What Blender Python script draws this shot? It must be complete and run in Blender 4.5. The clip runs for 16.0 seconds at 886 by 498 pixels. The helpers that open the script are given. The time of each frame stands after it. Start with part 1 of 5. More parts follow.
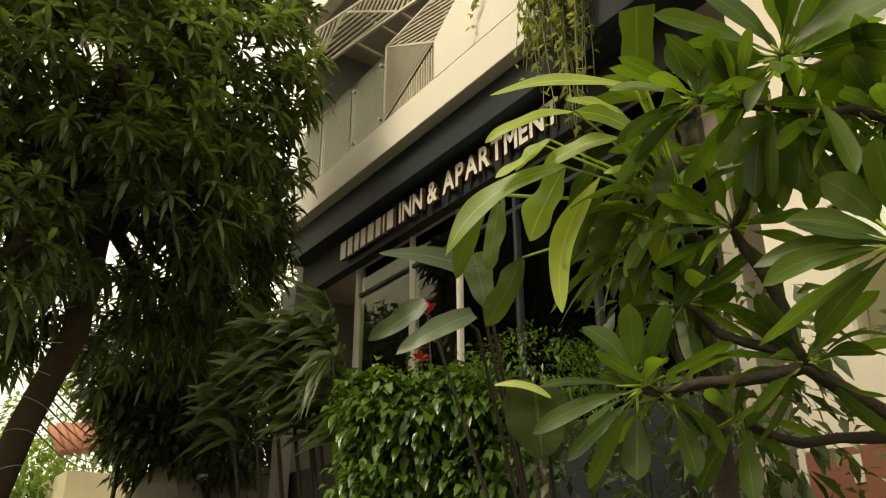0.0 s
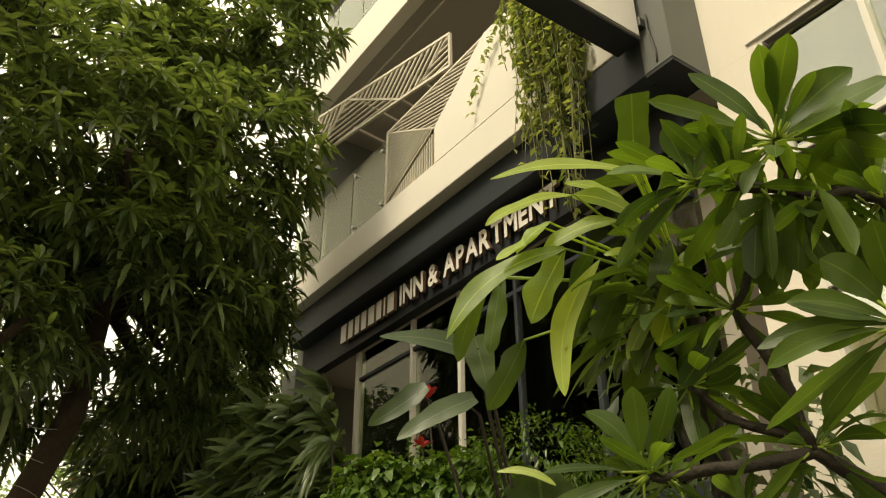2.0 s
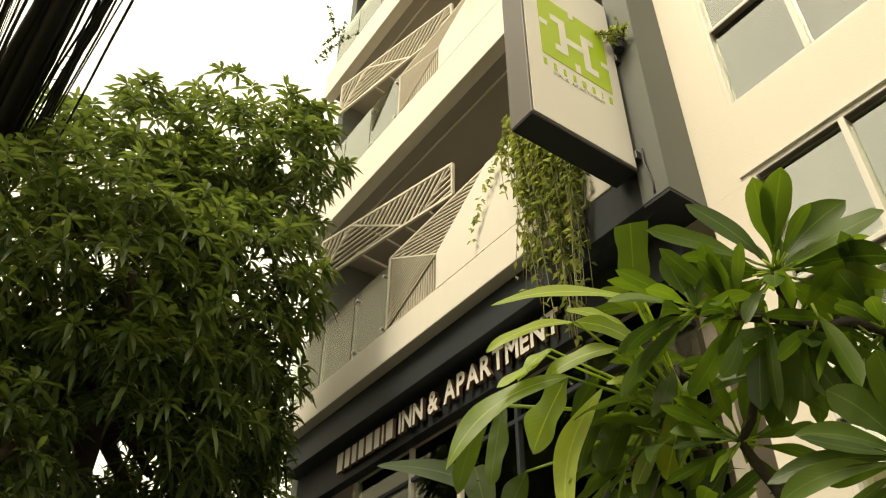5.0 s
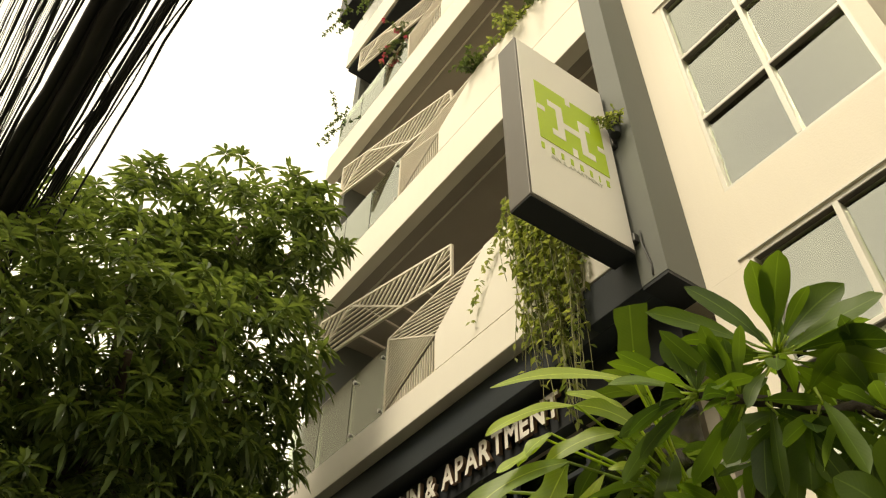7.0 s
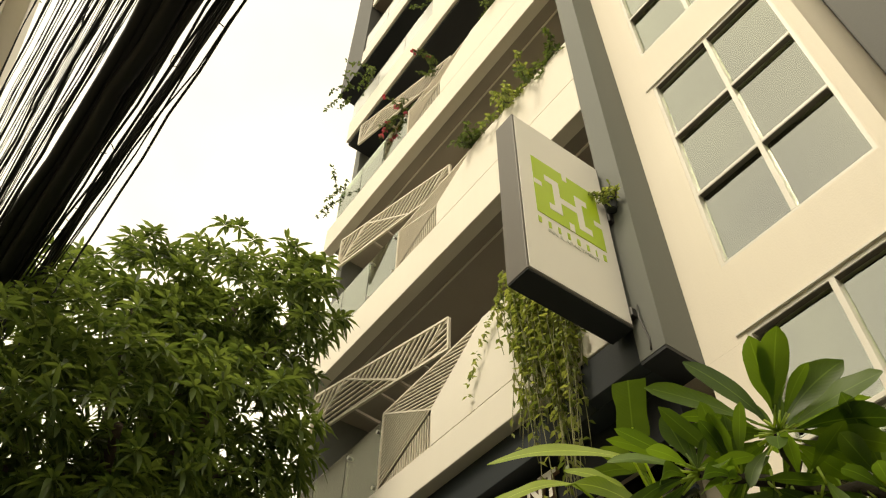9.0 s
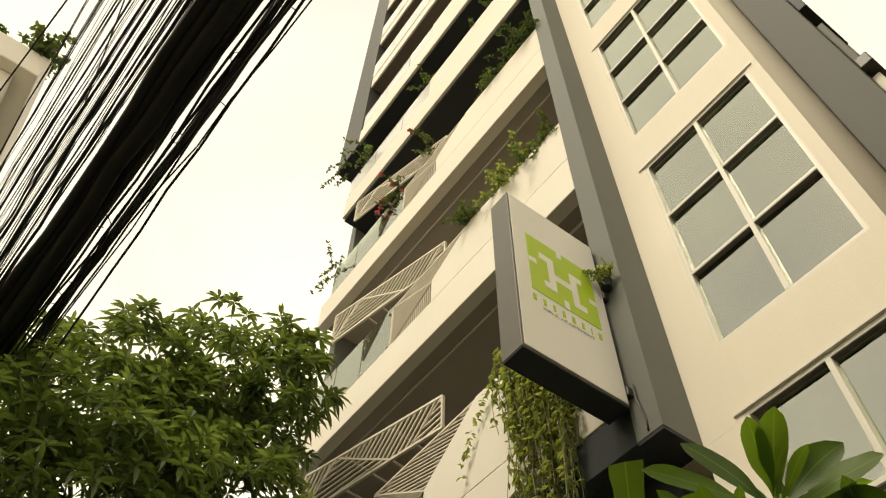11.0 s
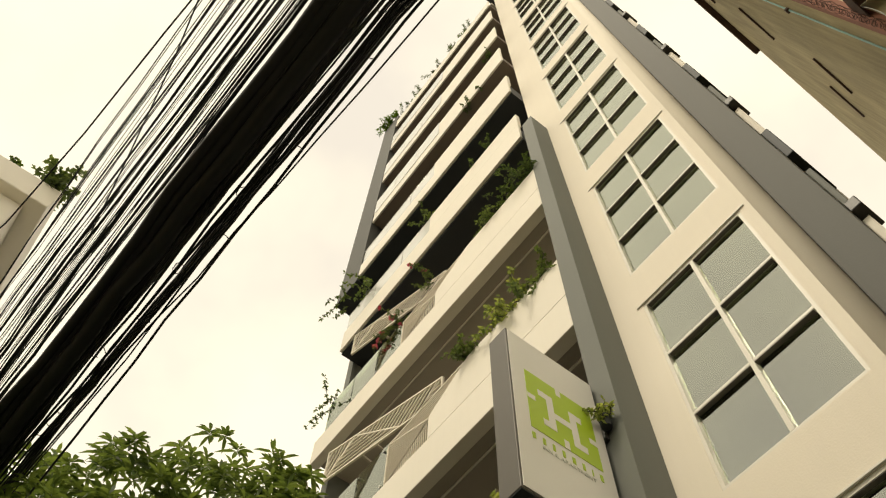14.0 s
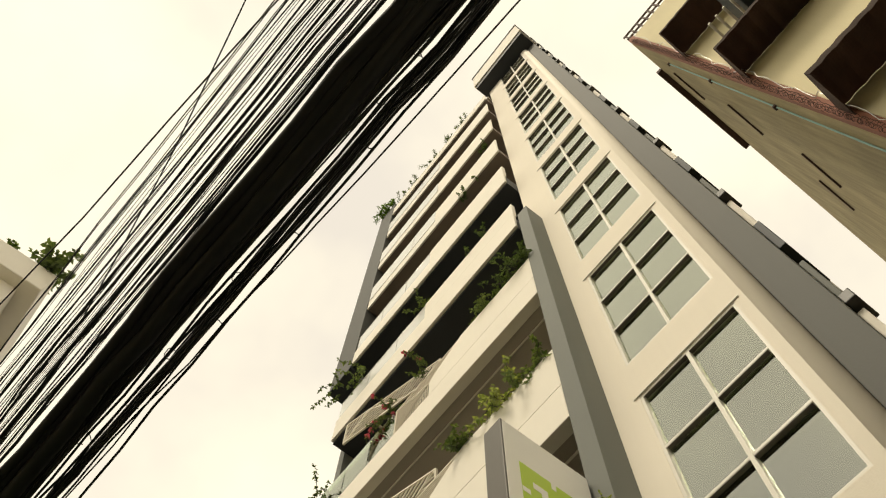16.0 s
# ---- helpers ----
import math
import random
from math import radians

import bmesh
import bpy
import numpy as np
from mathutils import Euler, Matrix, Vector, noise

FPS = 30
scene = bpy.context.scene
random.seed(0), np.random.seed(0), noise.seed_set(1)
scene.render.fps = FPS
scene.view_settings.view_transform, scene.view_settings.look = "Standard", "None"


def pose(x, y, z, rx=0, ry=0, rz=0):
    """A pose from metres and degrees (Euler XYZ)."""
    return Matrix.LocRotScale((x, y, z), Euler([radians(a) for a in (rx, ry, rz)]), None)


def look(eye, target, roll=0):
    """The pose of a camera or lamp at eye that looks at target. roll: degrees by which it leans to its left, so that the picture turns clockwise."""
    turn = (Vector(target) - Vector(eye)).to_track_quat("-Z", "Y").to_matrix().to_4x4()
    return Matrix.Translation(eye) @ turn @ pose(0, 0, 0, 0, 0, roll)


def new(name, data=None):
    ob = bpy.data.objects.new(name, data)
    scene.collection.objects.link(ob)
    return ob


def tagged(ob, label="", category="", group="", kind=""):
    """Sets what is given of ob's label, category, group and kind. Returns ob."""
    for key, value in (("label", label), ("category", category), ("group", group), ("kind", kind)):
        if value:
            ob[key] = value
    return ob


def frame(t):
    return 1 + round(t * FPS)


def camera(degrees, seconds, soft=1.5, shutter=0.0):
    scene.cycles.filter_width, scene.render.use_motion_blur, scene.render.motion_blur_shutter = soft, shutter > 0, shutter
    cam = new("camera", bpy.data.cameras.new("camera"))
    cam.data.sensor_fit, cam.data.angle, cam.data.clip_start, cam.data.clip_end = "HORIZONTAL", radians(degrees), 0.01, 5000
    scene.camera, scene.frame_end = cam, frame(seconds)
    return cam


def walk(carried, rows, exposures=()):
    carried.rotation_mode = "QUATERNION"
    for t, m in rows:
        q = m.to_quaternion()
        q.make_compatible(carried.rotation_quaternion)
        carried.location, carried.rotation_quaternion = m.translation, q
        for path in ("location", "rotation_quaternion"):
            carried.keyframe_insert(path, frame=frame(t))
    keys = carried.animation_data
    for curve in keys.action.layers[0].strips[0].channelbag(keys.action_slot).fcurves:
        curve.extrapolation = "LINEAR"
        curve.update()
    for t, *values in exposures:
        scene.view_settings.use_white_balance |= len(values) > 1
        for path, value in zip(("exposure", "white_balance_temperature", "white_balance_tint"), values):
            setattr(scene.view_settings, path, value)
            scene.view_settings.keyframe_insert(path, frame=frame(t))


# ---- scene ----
U = 1.6      # height of the eye above the road
cam = camera(58.79, 16.0, soft=1.15)
PATH = [     # seconds, yaw, pitch, roll: held in the hand, tilting up on the spot
    (0.0, -35.06, 22.90, 0.19),
    (0.5, -35.16, 24.29, 0.03),
    (1.0, -35.08, 25.86, 0.13),
    (1.5, -34.90, 27.38, 0.44),
    (2.0, -34.91, 28.91, 0.37),
    (2.5, -35.02, 30.36, 0.26),
    (3.0, -35.08, 31.86, 0.11),
    (3.5, -35.11, 33.40, 0.03),
    (4.0, -35.15, 34.94, -0.09),
    (6.5, -35.34, 42.52, -0.33),
    (7.0, -35.46, 43.93, -0.42),
    (7.5, -35.59, 45.38, -0.52),
    (8.0, -35.60, 46.72, -0.47),
    (8.5, -35.80, 47.97, -0.59),
    (9.0, -35.97, 49.23, -0.63),
    (11.5, -36.81, 56.46, -0.77),
    (12.0, -36.99, 58.22, -0.91),
    (12.5, -36.90, 59.95, -0.80),
    (13.0, -37.09, 61.49, -0.87),
    (13.5, -37.20, 62.87, -0.94),
    (14.0, -37.35, 64.59, -0.96),
    (14.5, -37.57, 66.23, -0.96),
    (15.0, -37.76, 67.93, -0.98),
    (15.5, -37.93, 69.58, -0.97),
    (16.0, -38.08, 70.98, -0.89),
]
walk(cam, [(t, pose(0, 0, U, 90 + p, r, y)) for t, y, p, r in PATH],
     exposures=[(0.0, 0.60, 8100, 6), (4.0, 0.70, 8000, 6), (6.5, 0.62, 8000, 7), (9.0, 0.42, 7900, 7), (13.0, 0.11, 7750, 8), (16.0, 0.0, 7600, 8)])

# ---------------------------------------------------------------- sky and sun
world = bpy.data.worlds.new("overcast_sky")
scene.world = world
world.use_nodes = True
wn, wl = world.node_tree.nodes, world.node_tree.links
wn.clear()
sky = wn.new("ShaderNodeTexSky")
sky.sky_type, sky.sun_disc = "NISHITA", False
sky.sun_elevation, sky.sun_rotation = radians(50), radians(278)
dim = wn.new("ShaderNodeVectorMath"); dim.operation = "SCALE"; dim.inputs["Scale"].default_value = 0.10
wl.new(sky.outputs[0], dim.inputs[0])
co = wn.new("ShaderNodeTexCoord")
cloud = wn.new("ShaderNodeTexNoise")
cloud.inputs["Scale"].default_value, cloud.inputs["Detail"].default_value = 1.9, 5
wl.new(co.outputs["Generated"], cloud.inputs["Vector"])
tone = wn.new("ShaderNodeValToRGB")
tone.color_ramp.elements[0].position, tone.color_ramp.elements[0].color = 0.34, (0.88, 0.855, 0.83, 1)
tone.color_ramp.elements[1].position, tone.color_ramp.elements[1].color = 0.55, (1.18, 1.15, 1.01, 1)
wl.new(cloud.outputs["Fac"], tone.inputs[0])
veil = wn.new("ShaderNodeMix"); veil.data_type = "RGBA"; veil.inputs[0].default_value = 0.9
wl.new(dim.outputs[0], veil.inputs["A"]); wl.new(tone.outputs[0], veil.inputs["B"])
bg = wn.new("ShaderNodeBackground"); bg.inputs["Strength"].default_value = 1.05
out = wn.new("ShaderNodeOutputWorld")
wl.new(veil.outputs["Result"], bg.inputs["Color"]); wl.new(bg.outputs[0], out.inputs[0])

sun = new("sun", bpy.data.lights.new("sun", "SUN"))
sun.data.energy, sun.data.angle, sun.data.color = 1.7, radians(18), (1.0, 0.95, 0.85)
sun.matrix_world = look((-9, -1.2, 11), (0, 0, 0))


# ---------------------------------------------------------------- materials
def mat(name, color, rough=0.6, vary=0.12, scale=3.0, fine=60.0, bump=0.05, metal=0.0, streak=0.0, spread=0.0):
    """A surface with broad stains, fine grain, relief and, where wanted, rain streaks down it."""
    m = bpy.data.materials.new(name)
    m.use_nodes = True
    n, l = m.node_tree.nodes, m.node_tree.links
    b = n["Principled BSDF"]
    b.inputs["Roughness"].default_value, b.inputs["Metallic"].default_value = rough, metal
    tc = n.new("ShaderNodeTexCoord")
    big = n.new("ShaderNodeTexNoise"); big.inputs["Scale"].default_value = scale; big.inputs["Detail"].default_value = 6
    sml = n.new("ShaderNodeTexNoise"); sml.inputs["Scale"].default_value = fine; sml.inputs["Detail"].default_value = 3
    l.new(tc.outputs["Object"], big.inputs["Vector"]); l.new(tc.outputs["Object"], sml.inputs["Vector"])
    mix = n.new("ShaderNodeMix"); mix.data_type = "RGBA"
    dark = tuple(c * (1 - vary * 2) for c in color[:3]) + (1,)
    lite = tuple(min(1, c * (1 + vary)) for c in color[:3]) + (1,)
    mix.inputs["A"].default_value, mix.inputs["B"].default_value = dark, lite
    fac = n.new("ShaderNodeMath"); fac.operation = "MULTIPLY_ADD"
    l.new(sml.outputs["Fac"], fac.inputs[0]); fac.inputs[1].default_value = 0.35
    l.new(big.outputs["Fac"], fac.inputs[2])
    last = fac.outputs[0]
    if streak:
        mp = n.new("ShaderNodeMapping"); mp.inputs["Scale"].default_value = (7, 7, 0.35)
        st = n.new("ShaderNodeTexNoise"); st.inputs["Scale"].default_value = 1.5; st.inputs["Detail"].default_value = 5
        l.new(tc.outputs["Object"], mp.inputs[0]); l.new(mp.outputs[0], st.inputs["Vector"])
        f2 = n.new("ShaderNodeMath"); f2.operation = "MULTIPLY_ADD"
        l.new(st.outputs["Fac"], f2.inputs[0]); f2.inputs[1].default_value = streak
        l.new(last, f2.inputs[2]); last = f2.outputs[0]
    off = n.new("ShaderNodeMath"); off.operation = "ADD"; off.inputs[1].default_value = -0.1 - streak * 0.5
    l.new(last, off.inputs[0]); last = off.outputs[0]
    if spread:
        oi = n.new("ShaderNodeObjectInfo")
        f3 = n.new("ShaderNodeMath"); f3.operation = "MULTIPLY_ADD"
        l.new(oi.outputs["Random"], f3.inputs[0]); f3.inputs[1].default_value = spread
        l.new(last, f3.inputs[2]); last = f3.outputs[0]
    l.new(last, mix.inputs["Factor"])
    l.new(mix.outputs["Result"], b.inputs["Base Color"])
    if bump:
        bp = n.new("ShaderNodeBump"); bp.inputs["Strength"].default_value = bump; bp.inputs["Distance"].default_value = 0.02
        l.new(sml.outputs["Fac"], bp.inputs["Height"]); l.new(bp.outputs[0], b.inputs["Normal"])
    return m


def leaf_mat(name, dark, lite, glow=0.35, rough=0.38, rib=0.0):
    """Leaf blades: each differs a little, lets light through, and may have a pale midrib and side veins."""
    m = bpy.data.materials.new(name)
    m.use_nodes = True
    n, l = m.node_tree.nodes, m.node_tree.links
    b = n["Principled BSDF"]
    b.inputs["Roughness"].default_value = rough
    g = n.new("ShaderNodeNewGeometry")
    mix = n.new("ShaderNodeMix"); mix.data_type = "RGBA"
    mix.inputs["A"].default_value, mix.inputs["B"].default_value = (*dark, 1), (*lite, 1)
    tc = n.new("ShaderNodeTexCoord")
    ns = n.new("ShaderNodeTexNoise"); ns.inputs["Scale"].default_value = 9; ns.inputs["Detail"].default_value = 4
    l.new(tc.outputs["Object"], ns.inputs["Vector"])
    add = n.new("ShaderNodeMath"); add.operation = "MULTIPLY_ADD"
    l.new(ns.outputs["Fac"], add.inputs[0]); add.inputs[1].default_value = 0.6
    oi = n.new("ShaderNodeObjectInfo")
    both = n.new("ShaderNodeMath"); both.operation = "ADD"
    l.new(g.outputs["Random Per Island"], both.inputs[0]); l.new(oi.outputs["Random"], both.inputs[1])
    frac = n.new("ShaderNodeMath"); frac.operation = "FRACT"; l.new(both.outputs[0], frac.inputs[0])
    half = n.new("ShaderNodeMath"); half.operation = "MULTIPLY_ADD"
    l.new(frac.outputs[0], half.inputs[0]); half.inputs[1].default_value = 0.9; half.inputs[2].default_value = -0.22
    l.new(half.outputs[0], add.inputs[2])
    l.new(add.outputs[0], mix.inputs["Factor"])
    col = mix.outputs["Result"]
    if rib:
        uv = n.new("ShaderNodeUVMap")
        sp = n.new("ShaderNodeSeparateXYZ"); l.new(uv.outputs[0], sp.inputs[0])
        d = n.new("ShaderNodeMath"); d.operation = "SUBTRACT"; d.inputs[1].default_value = 0.5
        l.new(sp.outputs[0], d.inputs[0])
        a = n.new("ShaderNodeMath"); a.operation = "ABSOLUTE"; l.new(d.outputs[0], a.inputs[0])
        lt = n.new("ShaderNodeMapRange"); lt.inputs[1].default_value, lt.inputs[2].default_value = 0.012, 0.035
        lt.inputs[3].default_value, lt.inputs[4].default_value = rib, 0.0
        l.new(a.outputs[0], lt.inputs[0])
        ve = n.new("ShaderNodeMath"); ve.operation = "MULTIPLY_ADD"; ve.inputs[1].default_value = -0.45
        l.new(a.outputs[0], ve.inputs[0]); l.new(sp.outputs[1], ve.inputs[2])
        sc = n.new("ShaderNodeMath"); sc.operation = "MULTIPLY"; sc.inputs[1].default_value = 90
        l.new(ve.outputs[0], sc.inputs[0])
        sn = n.new("ShaderNodeMath"); sn.operation = "SINE"; l.new(sc.outputs[0], sn.inputs[0])
        vs = n.new("ShaderNodeMapRange"); vs.inputs[1].default_value, vs.inputs[2].default_value = 0.75, 1.0
        vs.inputs[3].default_value, vs.inputs[4].default_value = 0.0, rib * 0.12
        l.new(sn.outputs[0], vs.inputs[0])
        mx = n.new("ShaderNodeMath"); mx.operation = "MAXIMUM"
        l.new(lt.outputs[0], mx.inputs[0]); l.new(vs.outputs[0], mx.inputs[1])
        m2 = n.new("ShaderNodeMix"); m2.data_type = "RGBA"
        m2.inputs["B"].default_value = tuple(min(1, c * 1.9 + 0.03) for c in lite) + (1,)
        l.new(mx.outputs[0], m2.inputs["Factor"]); l.new(col, m2.inputs["A"]); col = m2.outputs["Result"]
        bp = n.new("ShaderNodeBump"); bp.inputs["Strength"].default_value = 0.05; bp.inputs["Distance"].default_value = 0.002
        l.new(sn.outputs[0], bp.inputs["Height"]); l.new(bp.outputs[0], b.inputs["Normal"])
    l.new(col, b.inputs["Base Color"])
    tr = n.new("ShaderNodeBsdfTranslucent")
    warm = n.new("ShaderNodeMix"); warm.data_type = "RGBA"; warm.blend_type = "MULTIPLY"; warm.inputs["Factor"].default_value = 1
    warm.inputs["B"].default_value = (2.3, 2.2, 0.9, 1)
    l.new(col, warm.inputs["A"]); l.new(warm.outputs["Result"], tr.inputs["Color"])
    ms = n.new("ShaderNodeMixShader"); ms.inputs[0].default_value = glow
    l.new(b.outputs[0], ms.inputs[1]); l.new(tr.outputs[0], ms.inputs[2])
    l.new(ms.outputs[0], n["Material Output"].inputs["Surface"])
    return m


def glass_mat(name, tint, gloss=0.04, rough=0.02, wavy=0.0):
    m = bpy.data.materials.new(name)
    m.use_nodes = True
    n, l = m.node_tree.nodes, m.node_tree.links
    tr = n.new("ShaderNodeBsdfTransparent"); tr.inputs[0].default_value = (*tint, 1)
    gl = n.new("ShaderNodeBsdfGlossy"); gl.inputs["Roughness"].default_value = rough
    gl.inputs["Color"].default_value = (0.92, 0.96, 0.86, 1)
    fr = n.new("ShaderNodeFresnel"); fr.inputs[0].default_value = 1.6
    ad = n.new("ShaderNodeMath"); ad.operation = "ADD"; ad.inputs[1].default_value = gloss
    l.new(fr.outputs[0], ad.inputs[0])
    ms = n.new("ShaderNodeMixShader")
    l.new(ad.outputs[0], ms.inputs[0]); l.new(tr.outputs[0], ms.inputs[1]); l.new(gl.outputs[0], ms.inputs[2])
    if wavy:                       # sheets that are not quite flat
        tc, ns, bp = n.new("ShaderNodeTexCoord"), n.new("ShaderNodeTexNoise"), n.new("ShaderNodeBump")
        ns.inputs["Scale"].default_value, bp.inputs["Strength"].default_value, bp.inputs["Distance"].default_value = 1.6, wavy, 0.1
        l.new(tc.outputs["Object"], ns.inputs["Vector"]); l.new(ns.outputs["Fac"], bp.inputs["Height"]); l.new(bp.outputs[0], gl.inputs["Normal"])
    l.new(ms.outputs[0], n["Material Output"].inputs["Surface"])
    return m


WHITE = mat("white_render", (0.80, 0.755, 0.67), 0.75, 0.035, 0.7, 90, 0.06, streak=0.35)
CREAM = mat("cream_render", (0.78, 0.72, 0.62), 0.8, 0.04, 0.5, 70, 0.08, streak=0.4)
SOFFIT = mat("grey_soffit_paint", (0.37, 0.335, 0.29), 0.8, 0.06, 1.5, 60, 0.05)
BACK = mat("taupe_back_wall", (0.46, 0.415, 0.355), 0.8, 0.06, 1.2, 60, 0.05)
GREY = mat("grey_wall_paint", (0.140, 0.148, 0.132), 0.65, 0.06, 0.8, 60, 0.05, streak=0.3)
PILASTER = mat("dark_grey_paint", (0.066, 0.066, 0.058), 0.65, 0.05, 0.8, 60, 0.05, streak=0.3)
# darker soffit copy: shade under the top balconies put into the colour
UPSOFFIT = mat("shaded_brown_soffit", (0.15, 0.118, 0.095), 0.8, 0.06, 1.5, 60, 0.05)
SLATE = mat("slate_grey_paint", (0.021, 0.028, 0.034), 0.6, 0.08, 1.2, 50, 0.04)
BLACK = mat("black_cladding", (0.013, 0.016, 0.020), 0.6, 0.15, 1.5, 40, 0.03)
ALU = mat("white_aluminium", (0.72, 0.69, 0.62), 0.4, 0.04, 3, 80, 0.02)
LOUVRE = mat("beige_louvre_paint", (0.70, 0.64, 0.53), 0.5, 0.05, 4, 80, 0.03)
STEEL = mat("stainless_steel", (0.55, 0.53, 0.5), 0.3, 0.05, 5, 100, 0.02, metal=1.0)
DARK = mat("dark_metal", (0.05, 0.048, 0.045), 0.45, 0.1, 4, 80, 0.03)
SIGNFACE = mat("white_sign_acrylic", (0.78, 0.75, 0.70), 0.35, 0.02, 2, 60, 0.0)
SIGNSIDE = mat("grey_sign_metal", (0.115, 0.105, 0.09), 0.5, 0.06, 2, 60, 0.03)
LIME = mat("lime_green_film", (0.42, 0.58, 0.03), 0.4, 0.04, 3, 60, 0.0)
PALETXT = mat("pale_grey_film", (0.60, 0.60, 0.54), 0.4, 0.03, 3, 60, 0.0)
LETTER = mat("white_letter_acrylic", (0.82, 0.78, 0.70), 0.35, 0.03, 3, 60, 0.0)
LETSIDE = mat("brown_letter_edge", (0.22, 0.13, 0.08), 0.4, 0.1, 3, 60, 0.0)
CABLE = mat("black_cable_sheath", (0.016, 0.015, 0.015), 0.6, 0.2, 5, 80, 0.03)
GLASS = glass_mat("clear_glass", (0.86, 0.90, 0.85), 0.05)
COATED = glass_mat("coated_window_glass", (0.92, 0.95, 0.90), 0.26, wavy=0.03)
RAILGLASS = glass_mat("balustrade_glass", (0.82, 0.88, 0.82), 0.14, 0.05)
DARKROOM = mat("dim_interior_paint", (0.48, 0.43, 0.36), 0.8, 0.1, 1, 30, 0.02)
CURTAIN = mat("pale_curtain_cloth", (0.80, 0.80, 0.72), 0.9, 0.08, 1.5, 6, 0.0)
# dark colour for the shaded undersides of the window rails
RAILSHADE = mat("rail_shade", (0.10, 0.085, 0.07), 0.5, 0.1, 3, 60, 0.02)
FROST = mat("frosted_white_glass", (0.66, 0.67, 0.64), 0.18, 0.06, 0.9, 60, 0.0, streak=0.3)
ROAD = mat("asphalt", (0.05, 0.05, 0.05), 0.9, 0.2, 0.8, 120, 0.3)
PAVE = mat("pavement_concrete", (0.28, 0.26, 0.23), 0.9, 0.15, 1.0, 100, 0.2)
OLDWALL = mat("stained_ochre_render", (0.40, 0.33, 0.18), 0.9, 0.28, 1.1, 35, 0.2, streak=0.8)
PALEWALL = mat("pale_yellow_render", (0.62, 0.55, 0.36), 0.85, 0.08, 0.9, 50, 0.1, streak=0.4)
BRICKRED = mat("red_brown_trim", (0.26, 0.10, 0.065), 0.8, 0.15, 2, 60, 0.1)
RUST = mat("rusted_sheet", (0.075, 0.04, 0.028), 0.8, 0.3, 3, 50, 0.2)
BARK = mat("dark_bark", (0.060, 0.042, 0.028), 0.95, 0.35, 4, 30, 0.8)
STEM = mat("grey_brown_stem", (0.045, 0.036, 0.026), 0.8, 0.3, 6, 60, 0.4)
MANGO = leaf_mat("mango_leaf", (0.038, 0.064, 0.026), (0.135, 0.185, 0.075), 0.38, 0.26)
PLUME = leaf_mat("plumeria_leaf", (0.028, 0.060, 0.012), (0.115, 0.195, 0.030), 0.42, 0.42, rib=0.28)
# FERN and PADDLE: lit and shaded tones of the same paddle leaf
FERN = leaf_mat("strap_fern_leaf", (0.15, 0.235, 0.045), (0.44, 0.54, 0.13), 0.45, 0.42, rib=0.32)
PADDLE = leaf_mat("shaded_paddle_leaf", (0.030, 0.058, 0.012), (0.095, 0.150, 0.030), 0.35, 0.4, rib=0.25)
EAR = leaf_mat("elephant_ear_leaf", (0.028, 0.055, 0.02), (0.10, 0.145, 0.062), 0.30, 0.36, rib=0.3)
HEDGE = leaf_mat("hedge_leaf", (0.030, 0.070, 0.012), (0.115, 0.20, 0.035), 0.25, 0.25)
PALM = leaf_mat("palm_leaf", (0.035, 0.062, 0.022), (0.13, 0.18, 0.065), 0.25, 0.33)
DUSK = leaf_mat("shrub_leaf", (0.025, 0.048, 0.016), (0.080, 0.120, 0.045), 0.25, 0.4)
VINE = leaf_mat("vine_leaf", (0.06, 0.10, 0.025), (0.32, 0.36, 0.16), 0.35, 0.4)
VINESTEM = mat("pale_vine_stem", (0.22, 0.22, 0.095), 0.6, 0.2, 6, 60, 0.1)
SUNLEAF = leaf_mat("bright_far_leaf", (0.05, 0.10, 0.015), (0.16, 0.26, 0.05), 0.35, 0.4)
PETAL = leaf_mat("pink_petal", (0.35, 0.04, 0.12), (0.50, 0.10, 0.22), 0.3, 0.5)
REDBRACT = leaf_mat("red_flower", (0.25, 0.012, 0.012), (0.40, 0.025, 0.02), 0.15, 0.5)


# ---------------------------------------------------------------- builders
def empty(name, at=(0, 0, 0), **tags):
    e = new(name)
    e.location = at
    e.empty_display_size = 0.2
    return tagged(e, **tags)


def mesh_of(name, bm):
    me = bpy.data.meshes.new(name)
    bm.to_mesh(me)
    bm.free()
    return me


def part(name, bm, material, parent=None, label="", **tags):
    """One mesh object, in world coordinates, under its thing or part."""
    me = mesh_of(name, bm)
    for m in (material if isinstance(material, (list, tuple)) else [material]):
        me.materials.append(m)
    ob = new(name, me)
    if parent is not None:
        ob.parent = parent
        if parent.type == "EMPTY":
            ob.matrix_parent_inverse = Matrix.Translation(-parent.location)
    return tagged(ob, label=label, **tags)


def box(bm, x0, x1, y0, y1, z0, z1, bevel=0.0, turn=None):
    r = bmesh.ops.create_cube(bm, size=1.0)
    vs = r["verts"]
    bmesh.ops.scale(bm, vec=(abs(x1 - x0), abs(y1 - y0), abs(z1 - z0)), verts=vs)
    bmesh.ops.translate(bm, vec=((x0 + x1) / 2, (y0 + y1) / 2, (z0 + z1) / 2), verts=vs)
    if turn is not None:
        bmesh.ops.transform(bm, matrix=turn, verts=vs)
    if bevel:
        es = list({e for v in vs for e in v.link_edges})
        bmesh.ops.bevel(bm, geom=es, offset=bevel, segments=2, profile=0.5, affect="EDGES")
    return bm


def block(*a, bevel=0.006):
    return box(bmesh.new(), *a, bevel=bevel)


